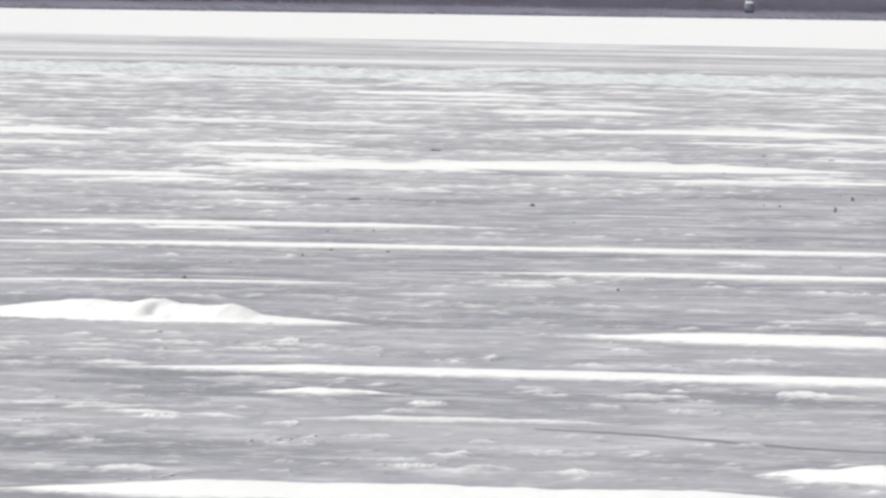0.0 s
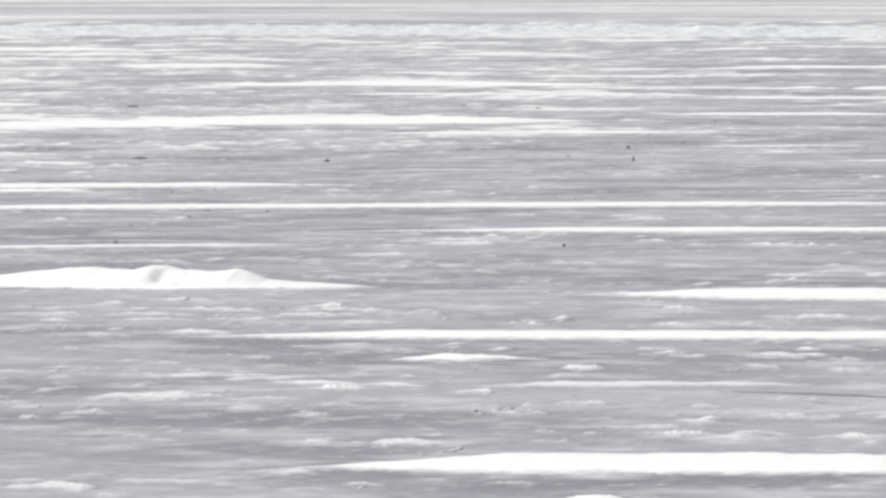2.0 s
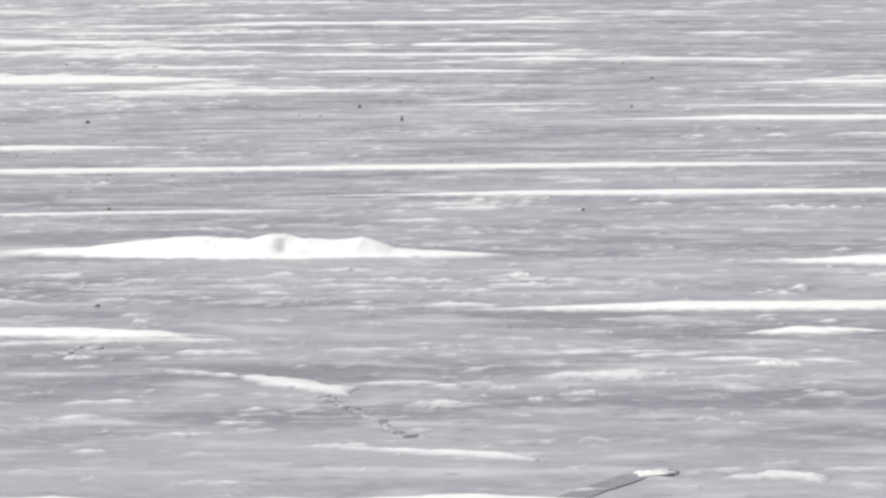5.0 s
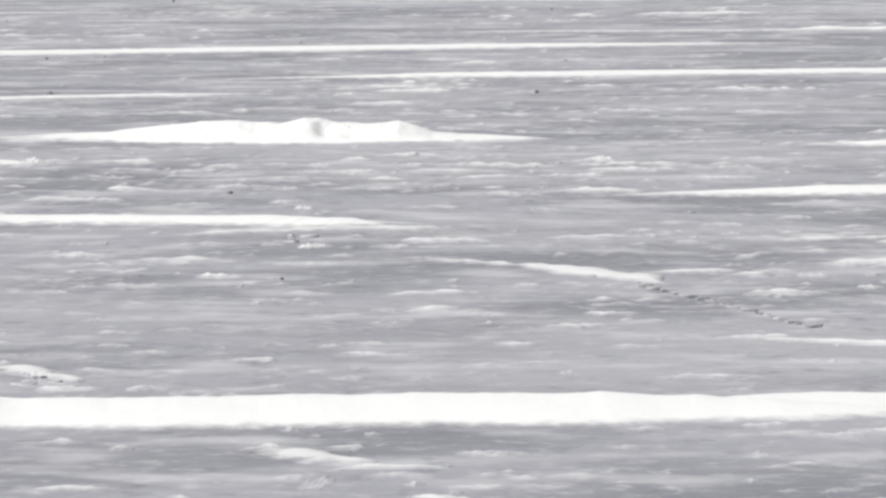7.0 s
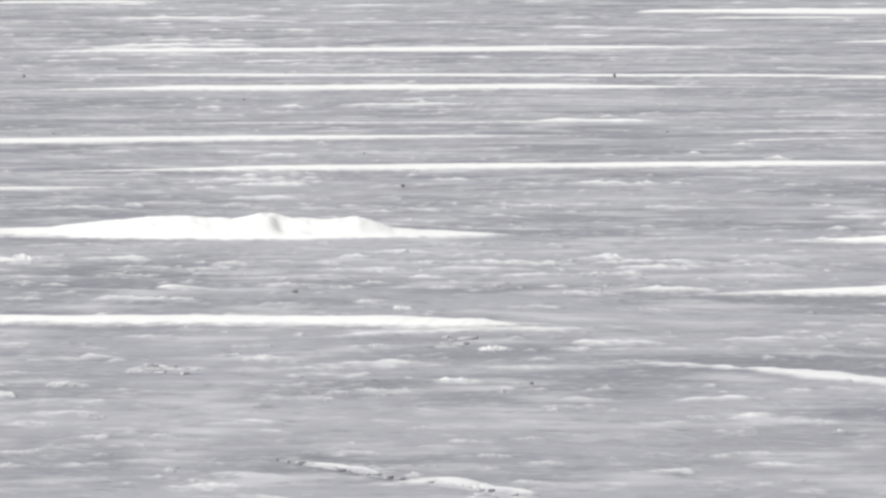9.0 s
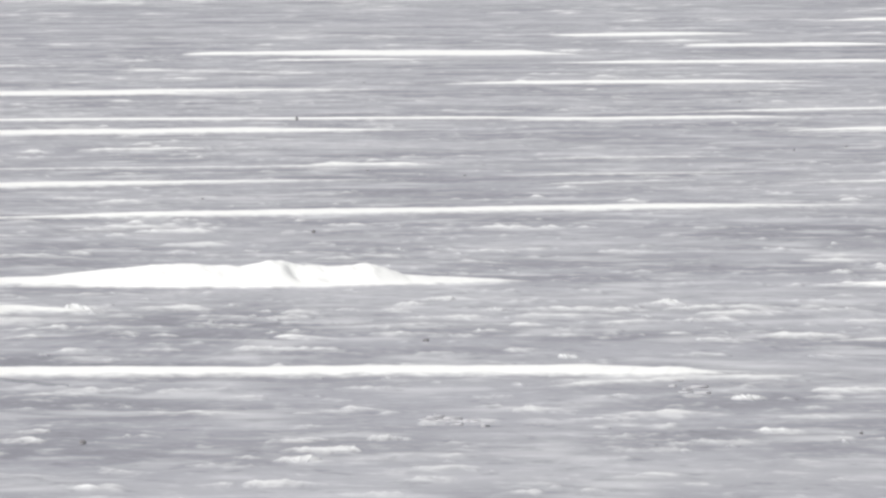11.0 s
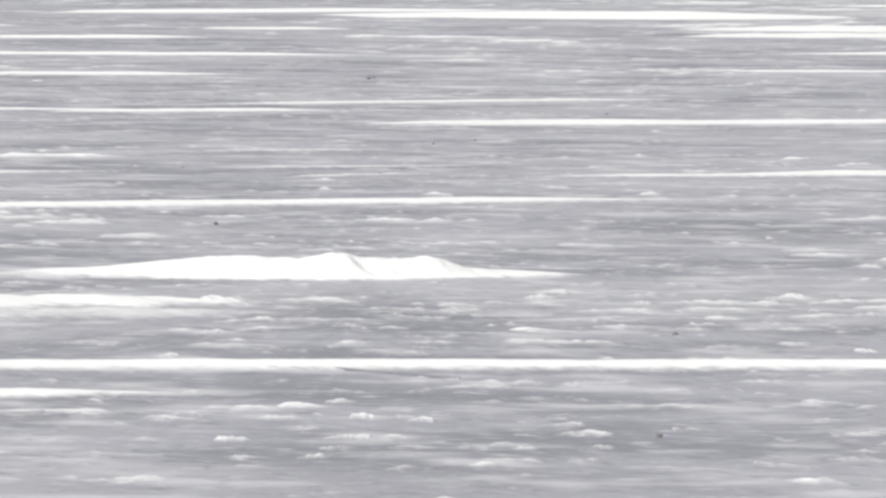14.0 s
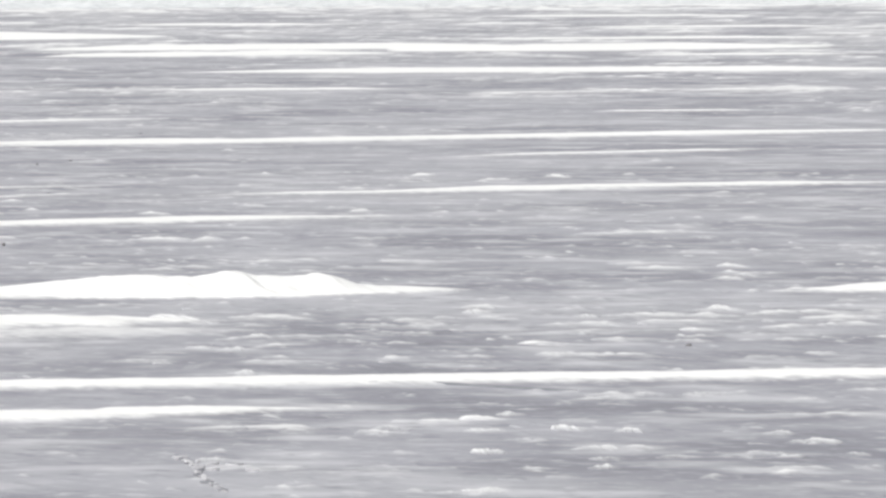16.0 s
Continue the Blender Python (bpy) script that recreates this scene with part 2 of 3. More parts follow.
drift(-4.6, 82.9, 20.9, 80.1, 2.20, 0.043, 18)
drift(17.3, 161.5, 27.9, 156.3, 7.20, 0.103, 19)
drift(18.3, 115.8, 29.1, 115.8, 3.90, 0.065, 20)
drift(24.6, 143.8, 39.4, 142.1, 4.30, 0.065, 21)
drift(18.0, 67.0, 45.6, 72.9, 2.90, 0.060, 22)
drift(14.6, 78.4, 22.4, 80.3, 2.40, 0.049, 23)
drift(15.5, 37.2, 27.7, 38.2, 2.00, 0.049, 24)
drift(73.6, 177.3, 93.8, 183.6, 11.10, 0.138, 25)
drift(50.0, 144.5, 75.6, 138.5, 7.00, 0.102, 26)
drift(65.8, 211.0, 83.3, 219.4, 15.20, 0.173, 27)
drift(58.3, 173.7, 73.0, 176.2, 7.30, 0.095, 28)
drift(-33.8, 164.5, -24.4, 176.1, 5.90, 0.076, 29)
drift(-30.1, 86.5, -23.5, 88.6, 4.70, 0.083, 30)
drift(-46.9, 140.6, -41.3, 145.3, 8.80, 0.123, 31)
drift(12.3, 36.6, 22.0, 37.1, 1.30, 0.037, 32)
drift(18.6, 68.4, 28.0, 71.3, 2.50, 0.053, 33)
drift(-23.9, 100.0, -20.0, 105.6, 6.80, 0.115, 34)
drift(6.8, -25.9, 7.7, -24.7, 0.49, 0.030, 35, thin=True)
drift(9.1, -26.7, 13.1, -25.7, 0.49, 0.037, 36, thin=True)
drift(6.8, -26.1, 9.1, -26.7, 0.28, 0.030, 37, thin=True)
drift(15.8, -35.5, 19.0, -37.0, 2.20, 0.099, 38, taper=0.22)
drift(13.8, -46.1, 14.4, -46.0, 0.90, 0.047, 39)
drift(5.0, -40.7, 7.2, -42.5, 0.28, 0.030, 40, thin=True)
drift(1.4, -52.8, 2.3, -54.6, 0.55, 0.036, 41, thin=True)
drift(2.3, -54.6, 3.1, -54.6, 0.14, 0.030, 42, thin=True)
drift(-1.7, -42.0, -1.0, -43.4, 0.21, 0.030, 43, thin=True)
drift(-1.0, -43.7, -0.1, -46.1, 0.38, 0.034, 44, thin=True)
drift(2.0, -28.3, 3.1, -29.7, 0.28, 0.030, 58, thin=True)
drift(-0.5, -23.8, 1.8, -22.2, 0.35, 0.030, 59, thin=True)
drift(4.3, -30.9, 5.3, -30.6, 0.21, 0.030, 60, thin=True)
drift(5.4, -25.2, 7.2, -24.5, 0.21, 0.030, 61, thin=True)
drift(-12.4, 43.9, -10.6, 46.4, 1.90, 0.043, 62)
drift(3.3, -24.4, 4.2, -24.2, 0.21, 0.030, 63, thin=True)
drift(7.4, -21.5, 9.4, -20.8, 1.40, 0.070, 64, ragged=0.35, taper=0.5, label="peaked hump of wind-packed snow on the ice")
drift(18.4, 84.7, 34.2, 91.0, 2.00, 0.039, 65)
drift(62.0, 185.8, 83.9, 187.5, 10.30, 0.128, 66)
drift(62.8, 214.7, 79.9, 232.1, 9.80, 0.110, 67)
drift(53.4, 144.0, 65.2, 143.6, 4.70, 0.068, 68)
drift(41.3, 121.2, 49.7, 120.0, 2.80, 0.046, 69)
drift(6.2, 48.4, 9.0, 47.9, 1.70, 0.041, 70)
drift(3.8, 58.8, 7.0, 59.8, 1.50, 0.033, 71)
drift(36.6, 192.3, 43.8, 199.5, 5.60, 0.069, 72)
drift(50.6, 225.5, 74.5, 239.3, 8.10, 0.089, 73)
drift(46.5, 188.7, 52.8, 190.8, 4.70, 0.058, 74)
drift(-33.7, 167.1, -21.8, 168.0, 5.70, 0.075, 75)
drift(-29.0, 150.4, -20.6, 151.6, 3.80, 0.053, 76)
drift(-36.4, 128.7, -31.5, 131.1, 5.50, 0.082, 77)
drift(-24.2, 83.2, -22.0, 86.0, 3.30, 0.061, 78)
drift(-21.7, 209.7, -11.0, 214.3, 6.30, 0.073, 79)
drift(-13.4, 161.8, -8.5, 164.7, 5.20, 0.071, 80)
drift(-18.0, 145.4, -5.7, 147.1, 3.40, 0.050, 81)
drift(18.8, 160.0, 26.8, 164.4, 5.00, 0.070, 82)
drift(2.7, -29.2, 4.25, -32.7, 0.55, 0.052, 90, ragged=0.4, thin=True, label="narrow ridge of snow along a seam in the ice")
drift(-65.2, 256.5, -56.6, 262.2, 9.68, 0.095, 110)
drift(-49.7, 208.5, -41.9, 209.6, 8.15, 0.093, 111)
drift(-30.6, 187.2, -22.4, 188.3, 3.89, 0.048, 112)
drift(-25.7, 210.3, -19.5, 211.2, 5.36, 0.061, 113)
drift(-24.4, 163.8, -16.9, 164.9, 3.32, 0.044, 114)
drift(-6.6, 83.1, -1.8, 85.2, 1.70, 0.032, 115)
drift(87.2, 252.7, 98.1, 250.9, 6.90, 0.070, 117)
drift(83.9, 206.5, 101.3, 205.5, 5.44, 0.062, 118)
drift(101.1, 237.9, 115.2, 236.3, 5.51, 0.057, 119)
drift(112.2, 275.1, 127.5, 274.0, 6.73, 0.063, 120)
drift(75.2, 169.3, 84.7, 168.5, 4.25, 0.055, 121)
drift(47.8, 114.6, 54.2, 115.0, 1.79, 0.029, 123)
drift(42.4, 92.7, 47.7, 92.4, 1.83, 0.033, 124)
drift(25.0, 57.1, 34.7, 60.3, 1.50, 0.032, 125)
drift(9.0, 37.0, 12.4, 39.0, 0.80, 0.025, 126)
drift(11.5, 17.7, 13.9, 17.5, 0.80, 0.025, 127)
drift(35.2, 170.1, 43.6, 173.4, 5.23, 0.070, 128)
drift(10.7, 51.4, 15.1, 52.0, 1.07, 0.025, 130)
drift(8.9, 41.8, 13.7, 42.5, 0.94, 0.025, 131)
drift(-1.1, 47.3, 9.4, 48.0, 1.02, 0.025, 132)
drift(18.5, 150.6, 24.8, 152.3, 2.80, 0.040, 134)
drift(-1.7, 179.6, 5.9, 181.7, 4.10, 0.054, 135)
drift(-9.9, 61.8, -5.1, 62.0, 1.02, 0.025, 137)
drift(-0.2, -21.9, 1.5, -22.3, 1.15, 0.058, 101, ragged=0.5, label="ragged broken end of a long snow drift")
drift(0.7, -22.6, 2.3, -22.7, 0.60, 0.032, 102, thin=True)


# ---- scattered crusts of snow ----
def crust_mesh(seed):
    """A shelf of crusted snow: a ragged sharp crest at the back, fading to the ice in front."""
    n, m = 84, 19
    s, w = np.linspace(-0.5, 0.5, n)[:, None], np.linspace(0, 1, m)[None, :]
    lean = 0.25 * math.sin(2.4 * seed)
    ends = np.clip((0.5 - np.abs(s)) / (0.36 + lean * np.sign(s)), 0, 1) ** 0.7
    body = ends * (1 + 0.7 * fbm(s / 0.36 + seed * 5.3, 0 * s + seed, 501, 3, 0.45))
    bend = 0.4 * fbm(s / 0.6 + seed * 2.9, 0 * s + 3.0, 511, 2)
    rise = np.where(w < 0.8, (np.clip(w / 0.8, 0, 1)) ** 1.4, np.clip((1 - w) / 0.2, 0, 1) ** 0.6)
    X = s + 0 * w
    Y = bend + (w - 0.5) * np.clip(0.3 + 0.7 * body, 0.05, 2)
    lumps = fbm(X / 0.21 + seed, w / 0.3 + 0 * X, seed + 520, 3, 0.6)
    gaps = np.clip(fbm(X / 0.2 - seed, w / 0.4 + 0 * X, seed + 560, 3, 0.6) - 0.05, 0, 1)
    Z = np.clip(body, 0, 2) * rise * (1 + 0.4 * lumps) - 0.55 * gaps - 0.15 * (1 - np.clip(rise * 6, 0, 1))
    return X, Y, Z / Z.max()


CRUSTS = []
for form in range(24):
    CRUSTS.append(sheet("snow_crust", *crust_mesh(form + 1), CRUST))
    tagged(CRUSTS[-1], "small ragged shelf of crusted snow on the ice", "snow crust", "snow crusts on the ice")
laid = []


def crust(x, y, wide, deep, tall, turn):
    """One crust; the first of each form is the pattern of the others."""
    k = len(laid)
    m = pose(x, y, 0.002, 0, 0, turn)
    ob = CRUSTS[k] if k < 24 else copy_thing(CRUSTS[k % 24], m)
    ob.matrix_basis = m @ Matrix.Diagonal((wide * 1.35, min(deep * 1.5, wide * 1.3 + 0.25) if deep < 1.6 else deep, tall, 1))
    laid.append(ob)
    if wide > 0.8 or deep > 1:
        tagged(ob, "broad ragged shelf of crusted snow on grey ice", "snow crust", "snow crusts on the ice")
    return ob


crust(-4.13, -1.27, 0.49, 0.64, 0.023, 4)
crust(-2.12, -6.27, 0.88, 0.97, 0.037, 4)
crust(-0.59, -7.61, 0.53, 0.66, 0.026, 4)
crust(0.38, -7.17, 0.40, 0.57, 0.022, 4)
crust(0.68, -9.25, 0.78, 0.73, 0.029, 4)
crust(0.40, -10.74, 1.61, 0.45, 0.018, 4)
crust(2.27, -7.32, 0.73, 0.94, 0.037, 4)
crust(2.89, -7.78, 0.60, 0.84, 0.033, 4)
crust(2.05, -9.11, 0.98, 0.73, 0.029, 4)
crust(3.62, -6.15, 0.40, 1.53, 0.055, 4)
crust(4.12, -7.22, 0.53, 0.76, 0.029, 4)
crust(6.21, -8.15, 0.40, 0.46, 0.018, 4)
crust(3.49, -10.35, 0.52, 0.71, 0.028, 4)
crust(-0.26, -12.79, 0.57, 0.69, 0.028, 4)
crust(0.17, -13.38, 0.38, 0.51, 0.021, 4)
crust(1.45, -13.53, 0.44, 0.51, 0.021, 4)
crust(-1.33, -13.42, 0.44, 1.02, 0.042, 60)
crust(-1.63, -16.06, 0.49, 0.64, 0.027, 4)
crust(2.86, -14.97, 0.49, 0.65, 0.027, 4)
crust(2.01, -17.88, 0.48, 0.46, 0.020, 4)
crust(4.58, -21.31, 0.23, 0.36, 0.016, 4)
crust(2.34, -24.87, 0.67, 0.67, 0.031, 4)
crust(1.80, -25.88, 0.33, 0.39, 0.018, 4)
crust(0.66, -25.55, 0.22, 0.40, 0.018, 4)
crust(1.10, -26.00, 0.28, 0.91, 0.042, 4)
crust(4.25, -23.97, 0.23, 0.47, 0.022, 4)
crust(4.77, -25.29, 0.33, 0.40, 0.018, 4)
crust(5.14, -23.65, 0.17, 0.41, 0.019, 4)
crust(5.74, -24.39, 1.01, 0.40, 0.019, 4)
crust(-1.08, -27.45, 0.44, 0.63, 0.030, 4)
crust(-0.80, -29.05, 0.48, 0.43, 0.021, 4)
crust(-0.09, -28.49, 0.97, 0.74, 0.035, 4)
crust(0.42, -31.33, 0.36, 0.81, 0.040, 4)
crust(2.04, -28.22, 0.43, 0.37, 0.018, 4)
crust(1.20, -29.12, 0.59, 0.43, 0.021, 4)
crust(4.45, -30.86, 0.63, 0.35, 0.014, 4)
crust(6.56, -29.38, 0.95, 1.19, 0.055, 4)
crust(7.13, -28.93, 0.27, 0.61, 0.029, 4)
crust(5.73, -31.45, 0.36, 0.46, 0.023, 4)
crust(5.60, -34.35, 0.65, 0.75, 0.038, 4)
crust(1.28, -35.01, 0.25, 0.35, 0.014, 4)
crust(4.98, -36.08, 0.44, 0.35, 0.013, 4)
crust(2.16, -36.54, 0.29, 0.35, 0.013, 4)
crust(3.65, -38.96, 0.28, 0.38, 0.021, 4)
crust(3.88, -38.86, 0.19, 0.35, 0.016, 4)
crust(4.06, -37.20, 0.39, 0.40, 0.021, 4)
crust(5.21, -40.57, 0.51, 0.46, 0.025, 4)
crust(5.69, -41.00, 0.46, 0.35, 0.015, 4)
crust(6.90, -41.53, 0.59, 0.35, 0.015, 4)
crust(6.71, -39.85, 0.51, 0.35, 0.015, 4)
crust(7.36, -39.54, 0.28, 0.37, 0.021, 4)
crust(0.49, -39.26, 0.19, 0.35, 0.013, 4)
crust(2.05, -41.20, 0.28, 0.35, 0.015, 4)
crust(3.16, -44.01, 0.40, 0.35, 0.015, 4)
crust(3.53, -43.68, 0.53, 0.35, 0.015, 50)
crust(3.76, -44.98, 0.17, 0.35, 0.019, 4)
crust(4.87, -45.47, 0.61, 0.40, 0.024, 4)
crust(1.51, -46.45, 0.26, 0.35, 0.014, 4)
crust(2.48, -51.40, 0.12, 0.35, 0.012, 4)
crust(4.33, -51.06, 0.28, 0.35, 0.018, 4)
crust(5.20, -50.74, 0.32, 0.35, 0.022, 4)
crust(6.07, -51.31, 0.48, 0.40, 0.026, 4)
crust(5.72, -51.60, 0.28, 0.35, 0.013, 4)
crust(6.92, -50.57, 0.48, 0.35, 0.018, 47)
crust(1.80, -52.82, 0.31, 0.45, 0.030, 4)
crust(4.22, -52.73, 0.23, 0.35, 0.013, 4)
crust(-2.97, -6.46, 0.33, 1.82, 0.055, -1)
crust(-0.94, -8.53, 0.38, 0.53, 0.021, -1)
crust(0.41, -16.56, 0.30, 0.53, 0.023, -1)
crust(0.66, -18.01, 0.17, 0.73, 0.032, -1)
crust(-2.24, -23.44, 0.33, 0.39, 0.018, -1)
crust(-1.91, -23.64, 0.33, 0.39, 0.018, -1)
crust(0.02, -25.25, 0.16, 0.50, 0.024, -1)
crust(-1.47, -26.81, 0.21, 0.42, 0.020, -1)
crust(-2.35, -29.37, 0.21, 0.45, 0.023, -1)
crust(1.39, -27.60, 0.32, 0.35, 0.017, -1)
crust(-1.16, -33.67, 0.49, 0.36, 0.019, -1)
crust(1.74, -37.39, 0.56, 0.35, 0.013, -36)
crust(-1.58, -36.87, 0.33, 0.38, 0.021, 60)
crust(-0.31, -37.86, 0.19, 0.35, 0.015, -1)
crust(-0.07, -39.51, 0.18, 0.35, 0.012, -1)
crust(-1.19, -41.02, 0.62, 0.35, 0.020, -1)
crust(0.06, -41.35, 0.22, 0.35, 0.015, -1)
crust(0.36, -42.23, 0.26, 0.35, 0.014, -1)
crust(1.74, -41.49, 0.26, 0.35, 0.015, -1)
crust(-0.75, -44.42, 0.38, 0.53, 0.033, -60)
crust(-0.16, -42.88, 0.26, 0.35, 0.012, -1)
crust(-0.24, -45.18, 0.25, 0.67, 0.041, -1)
crust(2.22, -38.58, 0.23, 0.35, 0.015, -1)
crust(2.96, -37.28, 0.28, 0.37, 0.021, -1)
crust(3.25, -41.42, 0.26, 0.35, 0.015, -1)
crust(2.06, -45.42, 0.25, 0.35, 0.014, -1)
crust(2.65, -45.47, 0.17, 0.35, 0.012, -1)
crust(0.05, -46.67, 0.41, 0.43, 0.027, -1)
crust(-0.89, -46.94, 0.53, 0.35, 0.022, -1)
crust(0.63, -46.64, 0.25, 0.36, 0.023, -1)
crust(1.01, -46.97, 0.33, 0.35, 0.013, -1)
crust(1.22, -4.47, 0.39, 0.99, 0.039, -13)
crust(-0.07, -7.04, 0.32, 0.51, 0.021, -13)
crust(1.49, -7.28, 0.25, 0.69, 0.028, -13)
crust(1.37, -11.05, 0.31, 0.72, 0.030, 52)
crust(2.30, -11.10, 0.25, 0.72, 0.030, -13)
crust(-1.85, -10.37, 0.43, 0.48, 0.020, -13)
crust(-4.91, -13.17, 0.35, 0.60, 0.026, -13)
crust(-5.47, -16.03, 0.74, 0.56, 0.025, -13)
crust(-6.60, -17.94, 0.22, 0.80, 0.037, -13)
crust(-3.54, -16.67, 0.34, 0.35, 0.013, -13)
crust(-2.62, -27.00, 0.31, 0.56, 0.028, 43)
crust(-3.04, -27.48, 0.61, 0.35, 0.017, 37)
crust(-3.47, -29.58, 0.20, 0.35, 0.016, -13)
crust(-1.20, -25.18, 0.31, 0.35, 0.017, -13)
crust(-7.90, -24.41, 0.21, 0.40, 0.020, -13)
crust(-4.78, -23.29, 0.42, 0.54, 0.026, -13)
crust(-4.31, -27.30, 0.91, 0.44, 0.022, -13)
crust(-7.35, -28.62, 0.30, 0.73, 0.038, -13)
crust(-7.03, -29.07, 0.20, 0.62, 0.033, -13)
crust(-8.18, -28.58, 0.30, 0.42, 0.022, -13)
crust(-9.37, -31.64, 0.24, 0.67, 0.037, -13)
crust(-8.32, -31.48, 0.33, 0.58, 0.031, -13)
crust(-8.11, -32.94, 0.38, 0.35, 0.018, -13)
crust(-8.77, -32.88, 0.28, 0.35, 0.018, -13)
crust(-7.67, -32.90, 0.28, 0.35, 0.018, -13)
crust(-7.23, -32.63, 0.28, 0.35, 0.018, -13)
crust(-6.60, -33.08, 0.24, 0.35, 0.018, -13)
crust(-3.87, -33.29, 0.52, 0.76, 0.042, -13)
crust(-4.57, -34.06, 0.19, 0.35, 0.018, -13)
crust(-4.98, -34.94, 0.32, 0.35, 0.018, -13)
crust(-7.20, -34.87, 0.28, 0.35, 0.018, -13)
crust(-6.70, -35.99, 0.82, 0.35, 0.012, -37)
crust(-5.27, -37.52, 0.27, 0.35, 0.020, -13)
crust(-4.70, -37.55, 0.54, 0.60, 0.034, -13)
crust(-3.24, -35.74, 0.55, 0.41, 0.023, -13)
crust(-6.37, -40.22, 0.60, 0.39, 0.024, 20)
crust(-5.78, -39.58, 0.52, 0.56, 0.033, -13)
crust(-4.21, -38.86, 0.40, 0.37, 0.022, -13)
crust(0.78, -5.78, 0.32, 0.96, 0.039, -18)
crust(-1.39, -11.99, 0.30, 0.54, 0.023, -18)
crust(-4.36, -12.55, 0.30, 0.75, 0.033, -60)
crust(-3.11, -12.07, 0.36, 0.46, 0.020, -18)
crust(-2.16, -10.31, 0.37, 0.48, 0.020, -18)
crust(-6.69, -15.31, 0.51, 0.49, 0.022, -18)
crust(-2.11, -15.70, 0.58, 0.64, 0.029, -18)
crust(-5.17, -23.95, 0.63, 0.41, 0.020, 20)
crust(-4.41, -23.35, 0.32, 0.42, 0.020, -18)
crust(-3.90, -23.50, 0.37, 0.42, 0.020, -18)
crust(-10.14, -27.33, 1.19, 0.63, 0.033, -18)
crust(-8.79, -27.88, 0.30, 0.42, 0.022, -18)
crust(-7.95, -27.04, 0.40, 0.54, 0.028, 30)
crust(-7.47, -26.79, 0.30, 0.70, 0.036, 42)
crust(-6.98, -26.18, 0.25, 0.55, 0.028, -18)
crust(-8.38, -30.01, 0.29, 0.35, 0.019, -18)
crust(-9.28, -34.01, 0.23, 0.49, 0.028, -18)
crust(-9.87, -33.95, 0.23, 0.35, 0.018, -18)
crust(-6.00, -29.95, 0.29, 0.46, 0.024, -18)
crust(-11.88, -31.77, 0.28, 0.42, 0.023, -18)
crust(-11.44, -36.67, 0.39, 0.58, 0.034, -18)
crust(-11.76, -36.62, 0.26, 0.35, 0.014, -18)
crust(4.18, -8.89, 0.90, 1.02, 0.038, 11)
crust(5.17, -8.30, 0.63, 0.62, 0.023, 11)
crust(4.54, -7.38, 0.56, 0.84, 0.031, 11)
crust(6.93, -10.91, 0.27, 0.59, 0.022, 11)
crust(6.97, -18.17, 0.38, 0.43, 0.017, 11)
crust(3.33, -18.51, 0.38, 0.43, 0.018, 11)
crust(5.04, -21.77, 0.37, 0.41, 0.017, 11)
crust(11.57, -19.08, 0.75, 0.83, 0.034, 11)
crust(9.82, -17.46, 0.38, 0.52, 0.021, 11)
crust(10.43, -19.23, 0.37, 0.50, 0.021, 11)
crust(9.97, -24.07, 0.30, 0.61, 0.026, 11)
crust(12.68, -22.02, 0.36, 0.63, 0.027, 11)
crust(9.58, -27.68, 0.40, 0.84, 0.038, 11)
crust(11.19, -25.61, 0.35, 0.44, 0.019, 11)
crust(7.83, -29.49, 0.68, 0.55, 0.025, 11)
crust(11.11, -29.78, 0.39, 0.60, 0.028, 11)
crust(12.99, -28.43, 0.34, 0.41, 0.019, 11)
crust(10.80, -31.85, 0.55, 0.58, 0.027, 11)
crust(6.71, -32.42, 0.44, 0.65, 0.030, 11)
crust(8.16, -31.59, 0.55, 0.52, 0.024, 11)
crust(8.85, -32.46, 0.44, 0.51, 0.024, 11)
crust(6.36, -33.34, 0.22, 0.51, 0.024, 11)
crust(10.78, -35.85, 0.37, 0.35, 0.017, 11)
crust(9.89, -36.73, 0.31, 0.35, 0.014, 11)
crust(11.70, -35.00, 0.16, 0.48, 0.023, 11)
crust(12.47, -34.11, 0.53, 0.55, 0.026, 11)
crust(13.42, -35.94, 0.42, 0.69, 0.034, -56)
crust(14.70, -35.63, 0.63, 0.81, 0.040, 11)
crust(8.41, -37.07, 0.31, 0.35, 0.017, 11)
crust(12.29, -35.31, 0.26, 0.35, 0.014, 11)
crust(9.16, -44.56, 0.66, 0.77, 0.042, 11)
crust(9.95, -45.57, 0.28, 0.37, 0.021, 11)
crust(10.00, -43.44, 0.77, 0.39, 0.021, 11)
crust(10.55, -42.08, 0.63, 0.51, 0.027, 11)
crust(11.72, -43.71, 0.29, 0.39, 0.021, 11)
crust(12.89, -43.22, 0.38, 0.35, 0.016, 11)
crust(13.85, -31.87, 0.33, 0.38, 0.018, 11)
crust(12.44, -30.02, 0.28, 0.40, 0.018, 11)
crust(-0.16, 18.89, 0.69, 0.80, 0.024, 11)
crust(0.82, 17.72, 0.85, 1.56, 0.047, 11)
crust(0.03, 16.63, 0.51, 0.93, 0.028, 11)
crust(5.46, 18.24, 0.68, 1.55, 0.047, 11)
crust(6.17, 18.00, 0.43, 1.39, 0.042, 11)
crust(3.50, 19.62, 0.52, 0.96, 0.029, 11)
crust(-1.08, 32.53, 0.66, 1.15, 0.031, 11)
crust(0.99, 32.23, 0.57, 1.14, 0.031, 11)
crust(2.47, 8.41, 0.48, 0.82, 0.026, 11)
crust(1.77, 7.82, 0.48, 0.81, 0.026, 11)
crust(8.31, 7.13, 0.78, 0.79, 0.026, 11)
crust(-2.28, 9.47, 0.97, 0.84, 0.027, 11)
